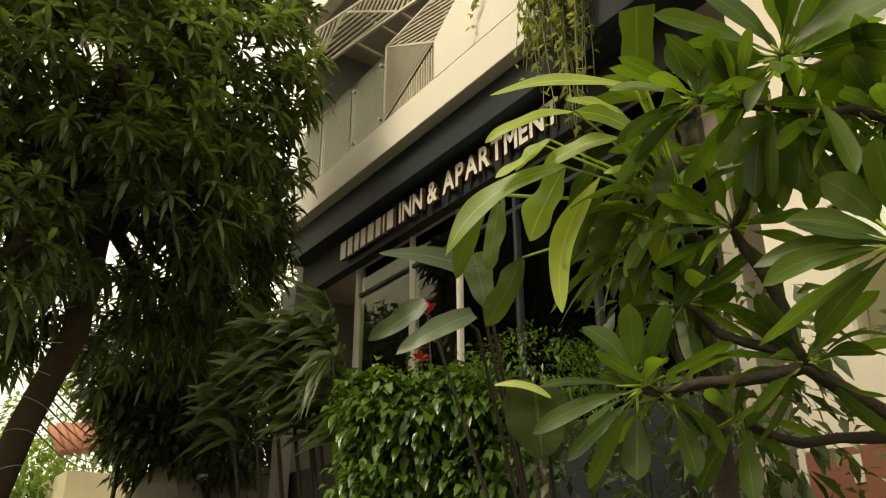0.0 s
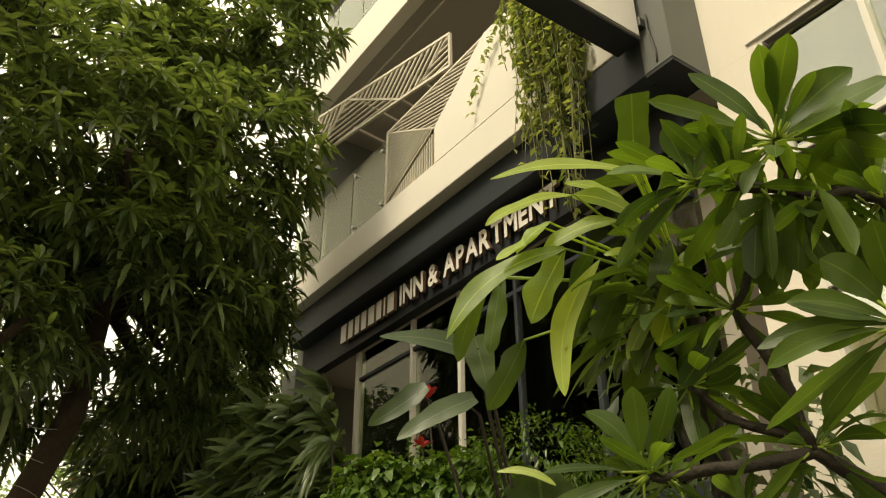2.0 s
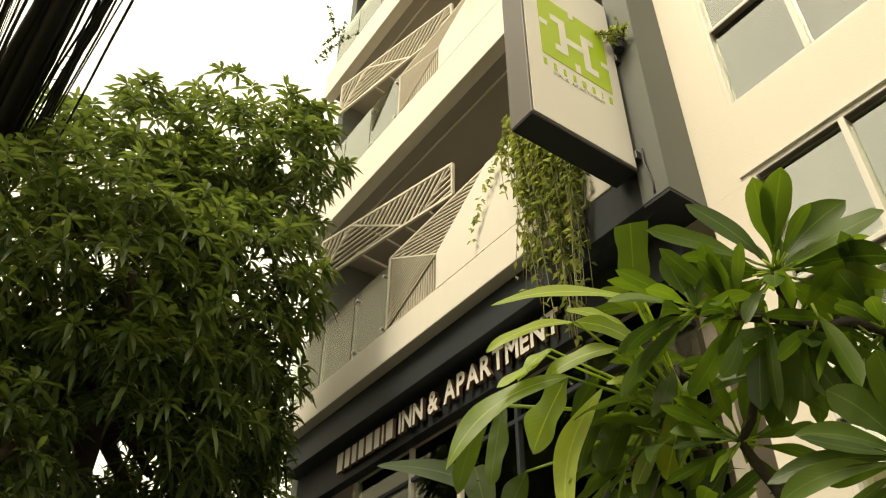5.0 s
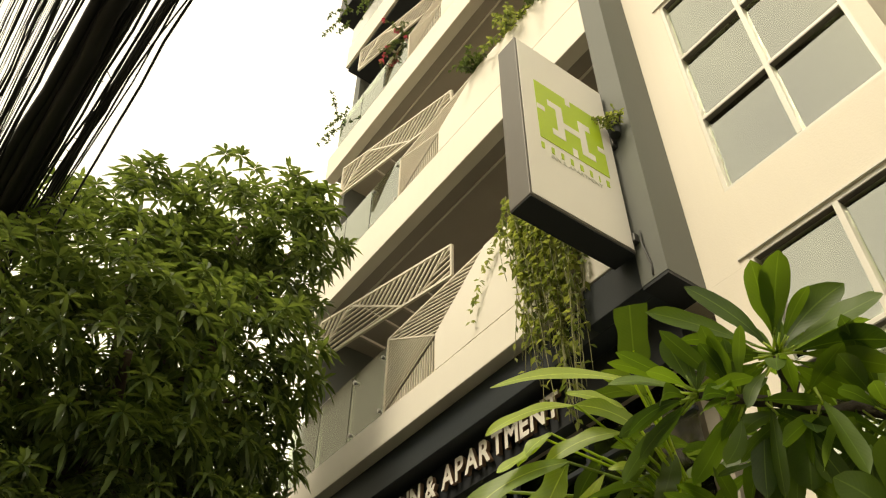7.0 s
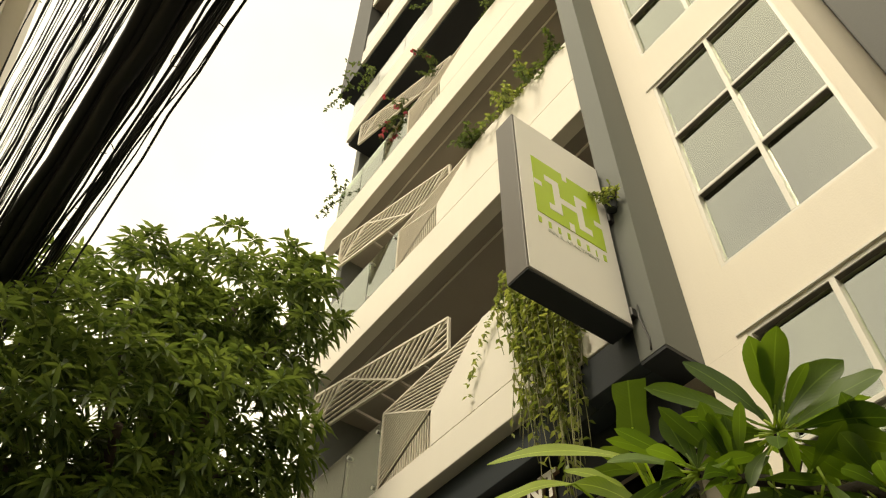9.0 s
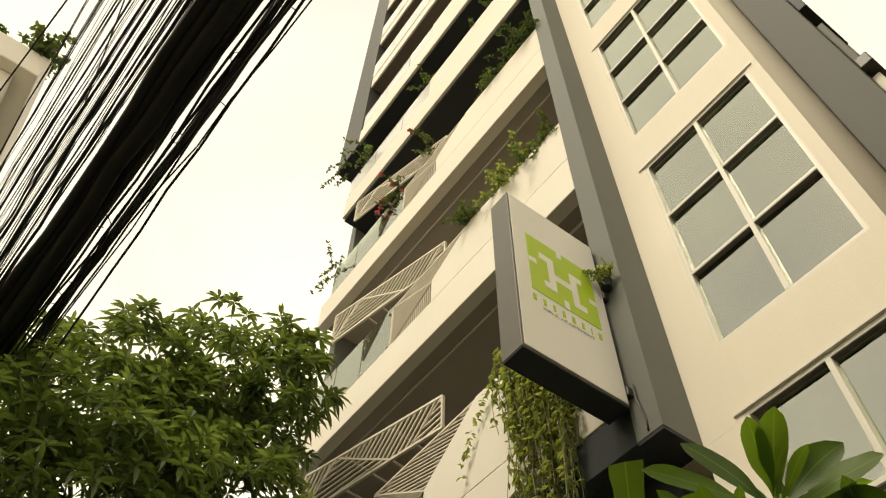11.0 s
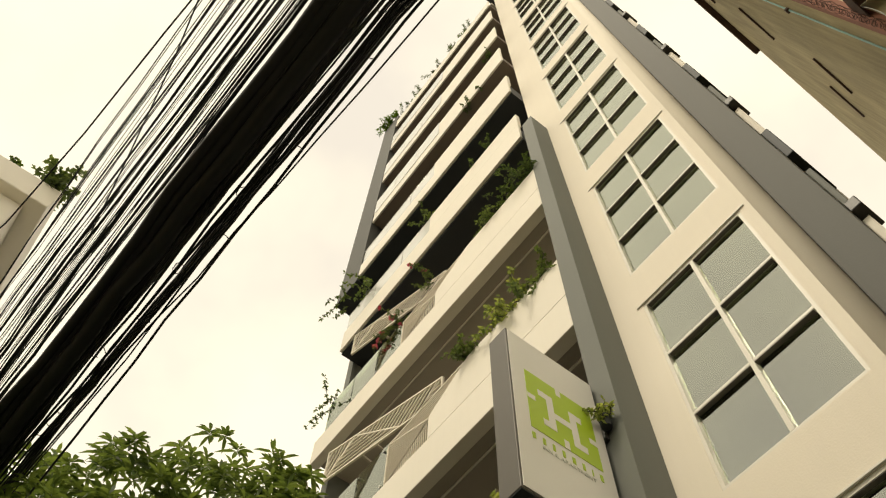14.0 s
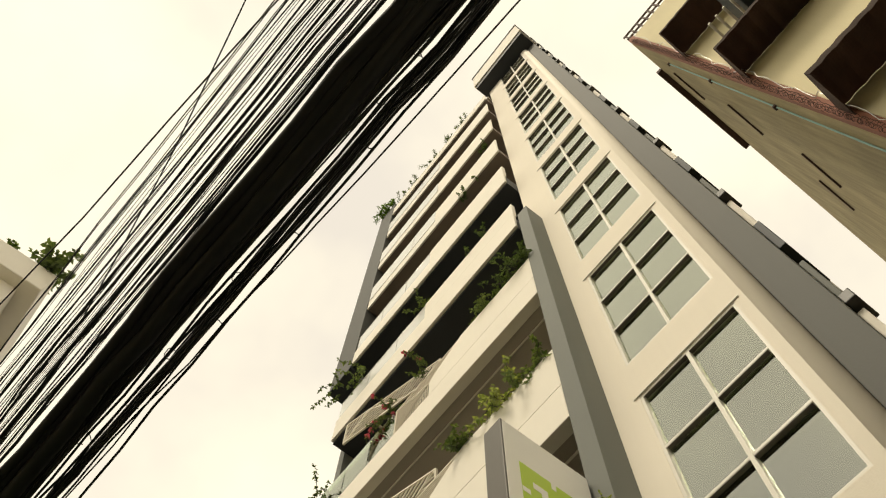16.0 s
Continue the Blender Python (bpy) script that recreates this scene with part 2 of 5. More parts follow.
def prism(points, y0=None, y1=None, axis="x", lo=0.0, hi=0.1):
    """A flat outline, given in the two other axes, thickened along one axis."""
    bm = bmesh.new()
    def at(p, d):
        return {"x": (d, p[0], p[1]), "y": (p[0], d, p[1]), "z": (p[0], p[1], d)}[axis]
    a = [bm.verts.new(at(p, lo)) for p in points]
    b = [bm.verts.new(at(p, hi)) for p in points]
    k = len(points)
    bm.faces.new(a[::-1]); bm.faces.new(b)
    for i in range(k):
        bm.faces.new((a[i], a[(i + 1) % k], b[(i + 1) % k], b[i]))
    bmesh.ops.recalc_face_normals(bm, faces=bm.faces)
    return bm


def beam(bm, a, b, w, h=None):
    """A straight bar of rectangular section from a to b."""
    a, b = Vector(a), Vector(b)
    h = h or w
    d = b - a
    q = d.to_track_quat("Z", "Y").to_matrix().to_4x4()
    m = Matrix.Translation((a + b) / 2) @ q @ Matrix.Diagonal((w, h, d.length, 1))
    bmesh.ops.create_cube(bm, size=1.0, matrix=m)
    return bm


def tube(bm, pts, radii, sides=8):
    """A round, tapering stem through the points."""
    pts = [Vector(p) for p in pts]
    rings = []
    for i, p in enumerate(pts):
        d = (pts[min(i + 1, len(pts) - 1)] - pts[max(i - 1, 0)]).normalized()
        side = d.cross(Vector((0.13, 0.31, 0.94))).normalized()
        if side.length < 0.1:
            side = d.cross(Vector((1, 0, 0))).normalized()
        up = d.cross(side)
        r = radii[i] if isinstance(radii, (list, tuple)) else radii
        rings.append([bm.verts.new(p + (side * math.cos(2 * math.pi * k / sides) + up * math.sin(2 * math.pi * k / sides)) * r) for k in range(sides)])
    for a, b in zip(rings, rings[1:]):
        for k in range(sides):
            f = bm.faces.new((a[k], a[(k + 1) % sides], b[(k + 1) % sides], b[k]))
            f.smooth = True
    bm.faces.new(rings[0][::-1]); bm.faces.new(rings[-1])
    return bm


class Leaves:
    """Collects leaf blades, each a folded, drooping strip, into one mesh."""
    def __init__(self):
        self.v, self.f, self.uv = [], [], []

    def blade(self, base, along, length, width, droop=0.25, fold=0.25, widest=0.45, segs=4, twist=0.0, wave=0.0, blunt=0.0, face=(0, 0, 1), strap=0.8):
        base, along = Vector(base), Vector(along).normalized()
        side = along.cross(Vector(face))
        if side.length < 0.05:
            side = Vector((1, 0, 0))
        side.normalize()
        if twist:
            side = Matrix.Rotation(twist, 3, along) @ side
        up = side.cross(along)
        n0 = len(self.v)
        ph = random.random() * 6
        for i in range(segs + 1):
            s = i / segs
            e = s
            if e < widest:
                w = math.sin(e / widest * math.pi / 2) ** strap
            else:
                w = math.cos((e - widest) / (1 - widest) * math.pi / 2) ** (0.85 - 0.5 * blunt)
            w = max(w, 0.04) * width * 0.5 * (1 + 1.3 * wave * math.sin(ph * 2 + s * 15))
            c = base + along * (length * s * (1 - 0.25 * droop * s)) - Vector((0, 0, 1)) * (droop * length * s * s)
            lift = up * (w * fold)
            wv = up * (wave * width * math.sin(ph + s * (9 + ph)))
            self.v += [tuple(c + side * w + lift + wv), tuple(c), tuple(c - side * w + lift - wv * 0.7)]
        for i in range(segs):
            a = n0 + i * 3
            for k in (0, 1):
                self.f.append((a + k, a + k + 1, a + k + 4, a + k + 3))
                u0, u1 = k * 0.5, k * 0.5 + 0.5
                v0, v1 = i / segs, (i + 1) / segs
                self.uv += [u0, v0, u1, v0, u1, v1, u0, v1]

    def arch(self, base, az, el, length, width, sag, normal, shape="oval", segs=14, wave=0.05, fold=0.2):
        """One large leaf along a direction, arched up by sag; shape: oval, strap, cut or heart."""
        along, base = unit(az, el), Vector(base)
        side = along.cross(Vector(normal)).normalized()
        up = side.cross(along)
        rise = Vector((0, 0, 1)) - along * along.z
        rise = rise.normalized() if rise.length > 0.3 else rise
        n0, ph, fq = len(self.v), random.random() * 6, random.uniform(9, 15)
        tilt = random.uniform(-0.5, 0.5)
        for i in range(segs + 1):
            e = i / segs
            if shape == "oval":
                w = 0.08 + 0.92 * math.sin(min(e / 0.62, 1) * math.pi / 2) ** 1.6 if e < 0.62 else max(0.0, 1 - ((e - 0.62) / 0.38) ** 2.4) ** 0.62
            elif shape == "heart":
                w = min(1, 0.55 + 2.4 * e) * max(0.0, 1 - e ** 2.3) ** 0.6
            elif shape == "cut":
                w = 0.86 + 0.14 * e + 0.06 * math.sin(9 * e)
            else:
                w = (0.12 + 0.88 * math.sin(min(e / 0.38, 1) * math.pi / 2) ** 0.8) * max(0.0, 1 - max(0.0, (e - 0.55) / 0.45) ** 3.0) ** 0.7
            w = max(w, 0.05) * width * 0.5
            c = base + along * (length * e) + rise * (sag * length * 4 * e * (1 - e))
            sd = (side * math.cos(tilt * e) + up * math.sin(tilt * e)).normalized()
            lift = up * (w * fold)
            ra, rb = wave * width * math.sin(ph + fq * e), wave * width * math.sin(ph * 2 + (fq + 3) * e)
            self.v += [tuple(c + sd * (w + 0.5 * ra) + lift + up * ra), tuple(c), tuple(c - sd * (w + 0.5 * rb) + lift + up * rb)]
        for i in range(segs):
            a = n0 + i * 3
            for k in (0, 1):
                self.f.append((a + k, a + k + 1, a + k + 4, a + k + 3))
                u0, u1, v0, v1 = k * 0.5, k * 0.5 + 0.5, i / segs, (i + 1) / segs
                self.uv += [u0, v0, u1, v0, u1, v1, u0, v1]

    def build(self, name, material, parent=None, label="", **tags):
        me = bpy.data.meshes.new(name)
        me.from_pydata(self.v, [], self.f)
        layer = me.uv_layers.new(name="UVMap")
        layer.data.foreach_set("uv", self.uv)
        me.polygons.foreach_set("use_smooth", [True] * len(me.polygons))
        me.materials.append(material)
        ob = new(name, me)
        if parent is not None:
            ob.parent = parent
            if parent.type == "EMPTY":
                ob.matrix_parent_inverse = Matrix.Translation(-parent.location)
        return tagged(ob, label=label, **tags)


def unit(az, el):
    """A direction: azimuth in degrees anticlockwise from +y, and elevation."""
    a, e = radians(az), radians(el)
    return Vector((-math.sin(a) * math.cos(e), math.cos(a) * math.cos(e), math.sin(e)))


def rosette(lv, at, axis, count, length, width, open_lo=15, open_hi=85, droop=0.3, **kw):
    """A whorl of leaves round a shoot's tip."""
    axis = Vector(axis).normalized()
    s = axis.cross(Vector((0.2, 0.1, 1)))
    if s.length < 0.1:
        s = axis.cross(Vector((1, 0, 0)))
    s.normalize()
    t = axis.cross(s)
    for i in range(count):
        a = i * 2.39996 + random.uniform(-0.25, 0.25)
        e = radians(open_lo + (open_hi - open_lo) * (i + 0.5) / count + random.uniform(-8, 8))
        d = axis * math.cos(e) + (s * math.cos(a) + t * math.sin(a)) * math.sin(e)
        k = random.uniform(0.75, 1.15)
        lv.blade(Vector(at) - axis * (0.0025 * i), d, length * k, width * random.uniform(0.85, 1.15), droop * random.uniform(0.5, 1.5), **kw)


# ---------------------------------------------------------------- ground
part("ground", block(-900, 900, -900, 900, -0.4, -0.02, bevel=0), ROAD, label="dark asphalt street and ground", category="ground", kind="structure")
part("pavement", block(2.6, 12, -40, 60, -0.02, 0.13, bevel=0.02), PAVE, label="concrete pavement with a raised kerb", category="pavement", kind="structure")

# ---------------------------------------------------------------- apartment tower
XW, XB, XR = 3.86, 3.466, 4.95          # window wall, balcony fronts, recessed rear wall
YF0, YF1, YL = 2.31, 2.55, 8.40         # fin, and the far end of the balconies
tower = empty("apartment_tower", (XW, 4.0, 0.13), label="tall cream and grey apartment tower with stacked balconies", category="building")

WIN_TOP = [0.36 + 3.27 * k for k in range(11)]        # above the eye
WIN_H, WY0, WYM, WY1 = 2.63, 0.65, 1.30, 1.95

# window wall: two piers and the spandrels between the windows
TOPZ = U + 32.7
pier = [(XW, 2.64), (XW, WY1), (XW + 0.25, WY1), (XW + 0.25, 2.64)]
part("wall", prism(pier, axis="z", lo=U + 3.58, hi=TOPZ), CREAM, tower)
part("wall_foot", block(XW, XW + 0.25, WY1, YF0, 0.13, U + 3.579, bevel=0), CREAM, tower)
arc = [(XW + 0.16 - 0.16 * math.cos(a), 0.37 + 0.16 - 0.16 * math.sin(a)) for a in [math.pi / 2 * i / 6 for i in range(7)]]
rounded = [(XW + 0.25, WY0), (XW, WY0)] + arc + [(XW + 0.25, 0.37)]
bm = prism(rounded, axis="z", lo=0.13, hi=TOPZ)
for fc in bm.faces:
    fc.smooth = abs(fc.normal.z) < 0.5 and fc.normal.x < -0.02 and fc.normal.y < -0.02
part("rounded_wall_end", bm, CREAM, tower)
edges = [0.13] + [z for t in WIN_TOP for z in (U + t - WIN_H, U + t)] + [TOPZ]
for z0, z1 in zip(edges[0::2], edges[1::2]):
    if z1 - z0 > 0.05 and z0 < TOPZ:
        part("spandrel", block(XW, XW + 0.25, WY0, WY1, max(0.13, z0), min(z1, TOPZ), bevel=0), CREAM, tower)
part("grey_pilaster", block(XW + 0.13, XW + 0.6, 0.015, 0.368, 0.13, TOPZ + 0.2, bevel=0.01), PILASTER, tower, "grey painted vertical strip")
for k in range(11):       # ledges and railings on the flank, seen past the strip's edge
    zf = U + 0.9 + 3.27 * k
    part("flank_ledge", block(XW + 0.25, XW + 0.9, -0.075, 0.012, zf, zf + 0.75, bevel=0.01), SLATE, tower)
    part("flank_rail", block(XW + 0.3, XW + 0.9, -0.06, 0.012, zf + 0.80, zf + 1.75, bevel=0.01), WHITE, tower)
    part("flank_bracket", block(XW + 0.2, XW + 0.5, -0.10, 0.012, zf + 1.8, zf + 1.95, bevel=0.01), DARK, tower)
    part("flank_box", block(XW + 0.35, XW + 0.8, -0.05, 0.012, zf + 2.1, zf + 3.0, bevel=0.01), GREY, tower)


def tower_window(ztop):
    """White aluminium window of two columns and three rows of panes."""
    z1, z0 = ztop, ztop - WIN_H
    xf0, xf1 = XW + 0.006, XW + 0.08
    rows = [z0, z1 - 1.77, z1 - 0.905, z1]
    bm = bmesh.new()                       # outer frame: one closed ring
    fw = 0.032
    rings = []
    for x in (xf0, xf1):
        for k in (0, fw):
            rings.append([bm.verts.new((x, y, z)) for y, z in ((WY0 + k, z0 + k), (WY1 - k, z0 + k), (WY1 - k, z1 - k), (WY0 + k, z1 - k))])
    o0, i0, o1, i1 = rings
    for p, q in ((o0, i0), (i0, i1), (i1, o1), (o1, o0)):
        for k in range(4):
            bm.faces.new((p[k], p[(k + 1) % 4], q[(k + 1) % 4], q[k]))
    bmesh.ops.recalc_face_normals(bm, faces=bm.faces)
    w = part("window", bm, ALU, tower, "white aluminium window frame with six panes")
    part("mullion", block(xf0 - 0.002, xf1 - 0.002, WYM - 0.021, WYM + 0.021, z0 + fw, z1 - fw, bevel=0.004), ALU, w)
    for z in rows[1:3]:
        part("rail", block(xf0, xf1 - 0.004, WY0 + fw, WYM - 0.021, z - 0.018, z + 0.018, bevel=0.004), ALU, w)
        part("rail", block(xf0, xf1 - 0.004, WYM + 0.021, WY1 - fw, z - 0.018, z + 0.018, bevel=0.004), ALU, w)
    for z in rows[1:]:                     # added dark strip that paints the shade under each rail
        part("rail_shade_strip", block(xf0 + 0.004, xf0 + 0.048, WY0 + 0.046, WY1 - 0.046, z - 0.026 - (0.013 if z == rows[3] else 0), z - 0.0195 - (0.0135 if z == rows[3] else 0), bevel=0.001), RAILSHADE, w)
    for i in range(3):
        for y0, y1 in ((WY0 + 0.032, WYM - 0.021), (WYM + 0.021, WY1 - 0.032)):
            bm = block(xf0 + 0.050, xf0 + 0.058, y0, y1, rows[i] + 0.02, rows[i + 1] - 0.02, bevel=0)
            p = part("pane", bm, COATED, w)
            p.visible_shadow = False
    part("drip_lip", block(XW - 0.018, XW - 0.002, WY0 - 0.07, WY1 + 0.07, z1 + 0.004, z1 + 0.022, bevel=0.003), ALU, w)
    bm = bmesh.new()                       # hanging blind in soft folds
    left = random.random()
    ys = np.linspace(WY0 + 0.03, (WYM + 0.1) if left < 0.4 else WY1 - 0.03 - 0.3 * left, 60)
    vs = [[bm.verts.new((XW + 0.17 + 0.034 * math.sin(y * 40 + z0) + 0.03 * math.sin(y * 13 + 2 * z0), y, z)) for y in ys] for z in (z0 + 0.05, z1 - 0.02)]
    for i in range(len(ys) - 1):
        f = bm.faces.new((vs[0][i], vs[0][i + 1], vs[1][i + 1], vs[1][i]))
        f.smooth = True
    part("curtain", bm, CURTAIN, w, "pale drawn curtain")
    return w


random.seed(17)
for t in WIN_TOP:
    tower_window(U + t)
part("stair_back_wall", block(XW + 1.2, XW + 1.3, -0.07, 2.6, 0.13, TOPZ, bevel=0), DARKROOM, tower)

# balconies: the slab, its front band and the solid panel
FLOORS = [(3.94, 4.31, 5.33), (6.92, 7.56, 8.42), (10.2, 10.80, 11.62)]
for i, (zb, zg, zt) in enumerate(FLOORS):
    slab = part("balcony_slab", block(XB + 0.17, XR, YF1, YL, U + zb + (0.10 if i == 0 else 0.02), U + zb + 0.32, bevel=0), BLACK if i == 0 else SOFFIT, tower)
    part("fascia", block(XB, XB + 0.168, YF1, YL + 0.1, U + zb, U + zg, bevel=0.008), WHITE, slab)
    if i:
        part("soffit_lip", block(XB + 0.335, XB + 0.36, YF1, YL, U + zb - 0.004, U + zb + 0.019, bevel=0.004), ALU, slab)
    poly = [(YF1, zg + 0.014), (5.06, zg + 0.014), (5.06, zg + 0.45), (4.25, zt), (YF1, zt)]
    part("parapet_panel", prism([(y, U + z) for y, z in poly], axis="x", lo=XB + 0.004, hi=XB + 0.12), WHITE, slab)
    for y0, y1 in ((6.06, 6.78), (6.80, 7.52), (7.54, 8.30)):
        part("glass_panel", block(XB + 0.05, XB + 0.062, y0, y1, U + zg + 0.03, U + zg + 0.92, bevel=0.002), RAILGLASS, slab).visible_shadow = False
    for y, z in ((6.12, 0.12), (6.12, 0.80), (6.72, 0.12), (6.72, 0.80)):
        bm = bmesh.new()
        bmesh.ops.create_cone(bm, cap_ends=True, segments=14, radius1=0.022, radius2=0.022, depth=0.03, matrix=pose(XB + 0.042, y, U + zg + z, 0, 90, 0))
        part("glass_bolt", bm, STEEL, slab)
    for y in (7.35, 8.28):
        bm = tube(bmesh.new(), [(XB + 0.10, y, U + zg), (XB + 0.10, y, U + zg + 0.95)], 0.02, 10)
        part("rail_post", bm, STEEL, slab)
    part("handrail", tube(bmesh.new(), [(XB + 0.10, 7.30, U + zg + 0.96), (XB + 0.10, 8.36, U + zg + 0.96)], 0.02, 10), STEEL, slab)
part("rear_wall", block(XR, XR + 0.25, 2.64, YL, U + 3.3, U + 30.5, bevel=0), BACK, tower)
part("end_wall", block(XB + 0.35, XR, YL + 0.002, YL + 0.2, 0.13, U + 16.7, bevel=0.01), GREY, tower, "grey painted end wall")
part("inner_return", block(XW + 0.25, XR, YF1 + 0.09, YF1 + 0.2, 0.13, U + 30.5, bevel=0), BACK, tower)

# glazed floors with black undersides
for zb, zw, zt in ((13.5, 14.3, 15.0), (16.8, 17.5, 18.3)):
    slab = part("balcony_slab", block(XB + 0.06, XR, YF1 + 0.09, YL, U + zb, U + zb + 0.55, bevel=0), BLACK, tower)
    part("fascia", block(XB, XB + 0.058, YF1 + 0.09, YL, U + zb + 0.06, U + zw, bevel=0.008), WHITE, slab)
    part("parapet_panel", block(XB + 0.004, XB + 0.1, YF1 + 0.09, 5.4, U + zw + 0.014, U + zt, bevel=0.008), WHITE, slab)
    for y0, y1 in ((5.42, 6.38), (6.40, 7.36), (7.38, 8.38)):
        part("glass_panel", block(XB + 0.03, XB + 0.042, y0, y1, U + zw + 0.02, U + zt, bevel=0.002), FROST, slab)
    part("handrail", tube(bmesh.new(), [(XB + 0.04, 5.4, U + zt + 0.02), (XB + 0.04, YL, U + zt + 0.02)], 0.018, 8), STEEL, slab)
# top storeys, their slabs in the darkened soffit colour
for j, zb in enumerate((20.07, 23.26, 26.5, 29.3)):
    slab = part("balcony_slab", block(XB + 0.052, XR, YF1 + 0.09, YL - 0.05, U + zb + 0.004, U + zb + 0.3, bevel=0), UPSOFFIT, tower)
    part("fascia", block(XB, XB + 0.05, YF1 + 0.09, YL - 0.05, U + zb, U + zb + (1.5 if j < 3 else 0.9), bevel=0.01), WHITE, slab)
    if j < 3:
        for y0, y1 in ((5.3, 6.3), (6.32, 7.32), (7.34, 8.33)):
            part("frosted_panel", block(XB - 0.014, XB - 0.003, y0, y1, U + zb + 0.55, U + zb + 1.52, bevel=0.003), FROST, slab)
part("roof_slab", block(XB + 0.2, XR + 4, YF1 + 0.09, YL + 0.9, U + 30.5, U + 30.7, bevel=0), SOFFIT, tower)
part("corner_column", block(XB, XR, YL + 0.004, YL + 0.92, U + 16.8, U + 31.1, bevel=0.012), PILASTER, tower, "grey painted corner column")
part("column_foot", block(XB - 0.01, XR, YL + 0.006, YL + 0.93, U + 16.70, U + 16.797, bevel=0), BLACK, tower)

# projecting fin
fin = prism([(XB, YF0), (XW - 0.002, YF0), (XW - 0.002, YF1), (XB, YF1 - 0.004)], axis="z", lo=U + 3.58, hi=U + 13.95)
part("fin", fin, GREY, tower, "projecting grey fin")
part("fin_foot", block(XB + 0.004, XW - 0.004, YF0 + 0.004, YF1 - 0.006, U + 3.55, U + 3.578, bevel=0), BLACK, tower)

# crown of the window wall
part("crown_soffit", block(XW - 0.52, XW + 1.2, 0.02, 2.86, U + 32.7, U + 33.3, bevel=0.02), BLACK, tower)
part("crown", block(XW - 0.58, XW + 1.2, -0.04, 2.92, U + 33.3, U + 36.0, bevel=0.02), WHITE, tower)
part("crown_coping", block(XW - 0.62, XW + 1.2, -0.08, 2.96, U + 36.0, U + 36.18, bevel=0.02), DARK, tower)

# street front beneath the balconies: beam, dark panel, ceiling, glazing
part("beam", block(3.60, 3.80, YF1, YL, U + 3.58, U + 4.03, bevel=0.008), SLATE, tower)
part("beam_end", block(XB + 0.012, 3.598, YF1 + 0.002, 3.1, U + 3.582, U + 3.935, bevel=0.006), SLATE, tower)
part("sign_panel", block(3.80, 3.92, YF1, YL, U + 3.2, U + 3.66, bevel=0.004), BLACK, tower)
part("porch_ceiling", block(3.92, 7.0, YF1, YL, U + 3.22, U + 3.32, bevel=0), SOFFIT, tower)
part("shop_back_wall", block(7.0, 7.1, 2.0, YL, 0.13, U + 3.22, bevel=0), DARKROOM, tower)
part("shop_floor", block(3.9, 7.0, 2.64, YL, 0.13, 0.30, bevel=0), PAVE, tower)
part("corner_pillar", block(3.55, 3.9, 8.02, 8.38, 0.13, U + 3.2, bevel=0.012), GREY, tower)
part("low_wall", block(3.62, 3.78, 2.66, 8.0, 0.13, U + 0.95, bevel=0.012), SLATE, tower)
for y, hw in ((7.25, 0.030), (6.15, 0.020), (5.36, 0.020), (4.55, 0.018), (3.7, 0.018)):
    part("glazing_post", block(3.93, 4.0, y - hw, y + hw, U + 0.4, U + 3.219, bevel=0.006), ALU if y > 5 else SLATE, tower, "aluminium glazing post")
for y0, y1 in ((6.20, 7.20), (5.41, 6.10), (4.60, 5.31), (3.75, 4.50), (2.7, 3.65)):
    part("shop_glass", block(3.96, 3.97, y0, y1, U + 0.5, U + 3.2, bevel=0), GLASS, tower).visible_shadow = False
part("transom", block(3.935, 3.995, 2.7, 7.2, U + 2.87, U + 2.91, bevel=0.004), SLATE, tower)
for y in (6.7, 4.9):
    bm = bmesh.new()
    bmesh.ops.create_cone(bm, cap_ends=True, segments=24, radius1=0.09, radius2=0.08, depth=0.02, matrix=Matrix.Translation((4.3, y, U + 3.208)))
    part("downlight", bm, ALU, tower, "round recessed downlight, off")


# ---------------------------------------------------------------- louvre screens
def clip_line(poly, p, d):
    """Where the line p + t d lies inside a convex outline: its two ends, or None."""
    lo, hi = -1e9, 1e9
    area = sum(a[0] * b[1] - b[0] * a[1] for a, b in zip(poly, poly[1:] + poly[:1]))
    sgn = 1 if area > 0 else -1
    for a, b in zip(poly, poly[1:] + poly[:1]):
        nx, ny = -(b[1] - a[1]) * sgn, (b[0] - a[0]) * sgn
        den = nx * d[0] + ny * d[1]
        num = nx * (p[0] - a[0]) + ny * (p[1] - a[1])
        if abs(den) < 1e-9:
            if num < 0:
                return None
        elif den > 0:
            lo = max(lo, -num / den)
        else:
            hi = min(hi, -num / den)
    return (lo, hi) if hi - lo > 0.03 else None


def louvre(name, label, facets, outline, place, pitch, bar=0.022):
    """A screen of slats: facets are (outline, slat direction) in the screen's plane; place lifts a plane point into space."""
    th = empty(name, place(*outline[0]), label=label, category="louvre", group="louvre screens")
    bm = bmesh.new()
    for a, b in zip(outline, outline[1:] + outline[:1]):
        beam(bm, place(*a), place(*b), bar * 1.7, bar * 1.7)
    for poly, d in facets:
        beam(bm, place(*poly[0]), place(*poly[1]), bar * 1.3, bar * 1.3)
    part("frame", bm, LOUVRE, th)
    for poly, d in facets:
        ln = math.hypot(*d)
        d = (d[0] / ln, d[1] / ln)
        nrm = (-d[1], d[0])
        offs = [p[0] * nrm[0] + p[1] * nrm[1] for p in poly]
        o = min(offs) + pitch
        while o < max(offs) - pitch * 0.4:
            hit = clip_line(poly, (nrm[0] * o, nrm[1] * o), d)
            if hit:
                e = [place(nrm[0] * o + d[0] * t, nrm[1] * o + d[1] * t) for t in hit]
                part("slat", beam(bmesh.new(), e[0], e[1], bar, bar * 0.8), LOUVRE, th)
            o += pitch
    return th


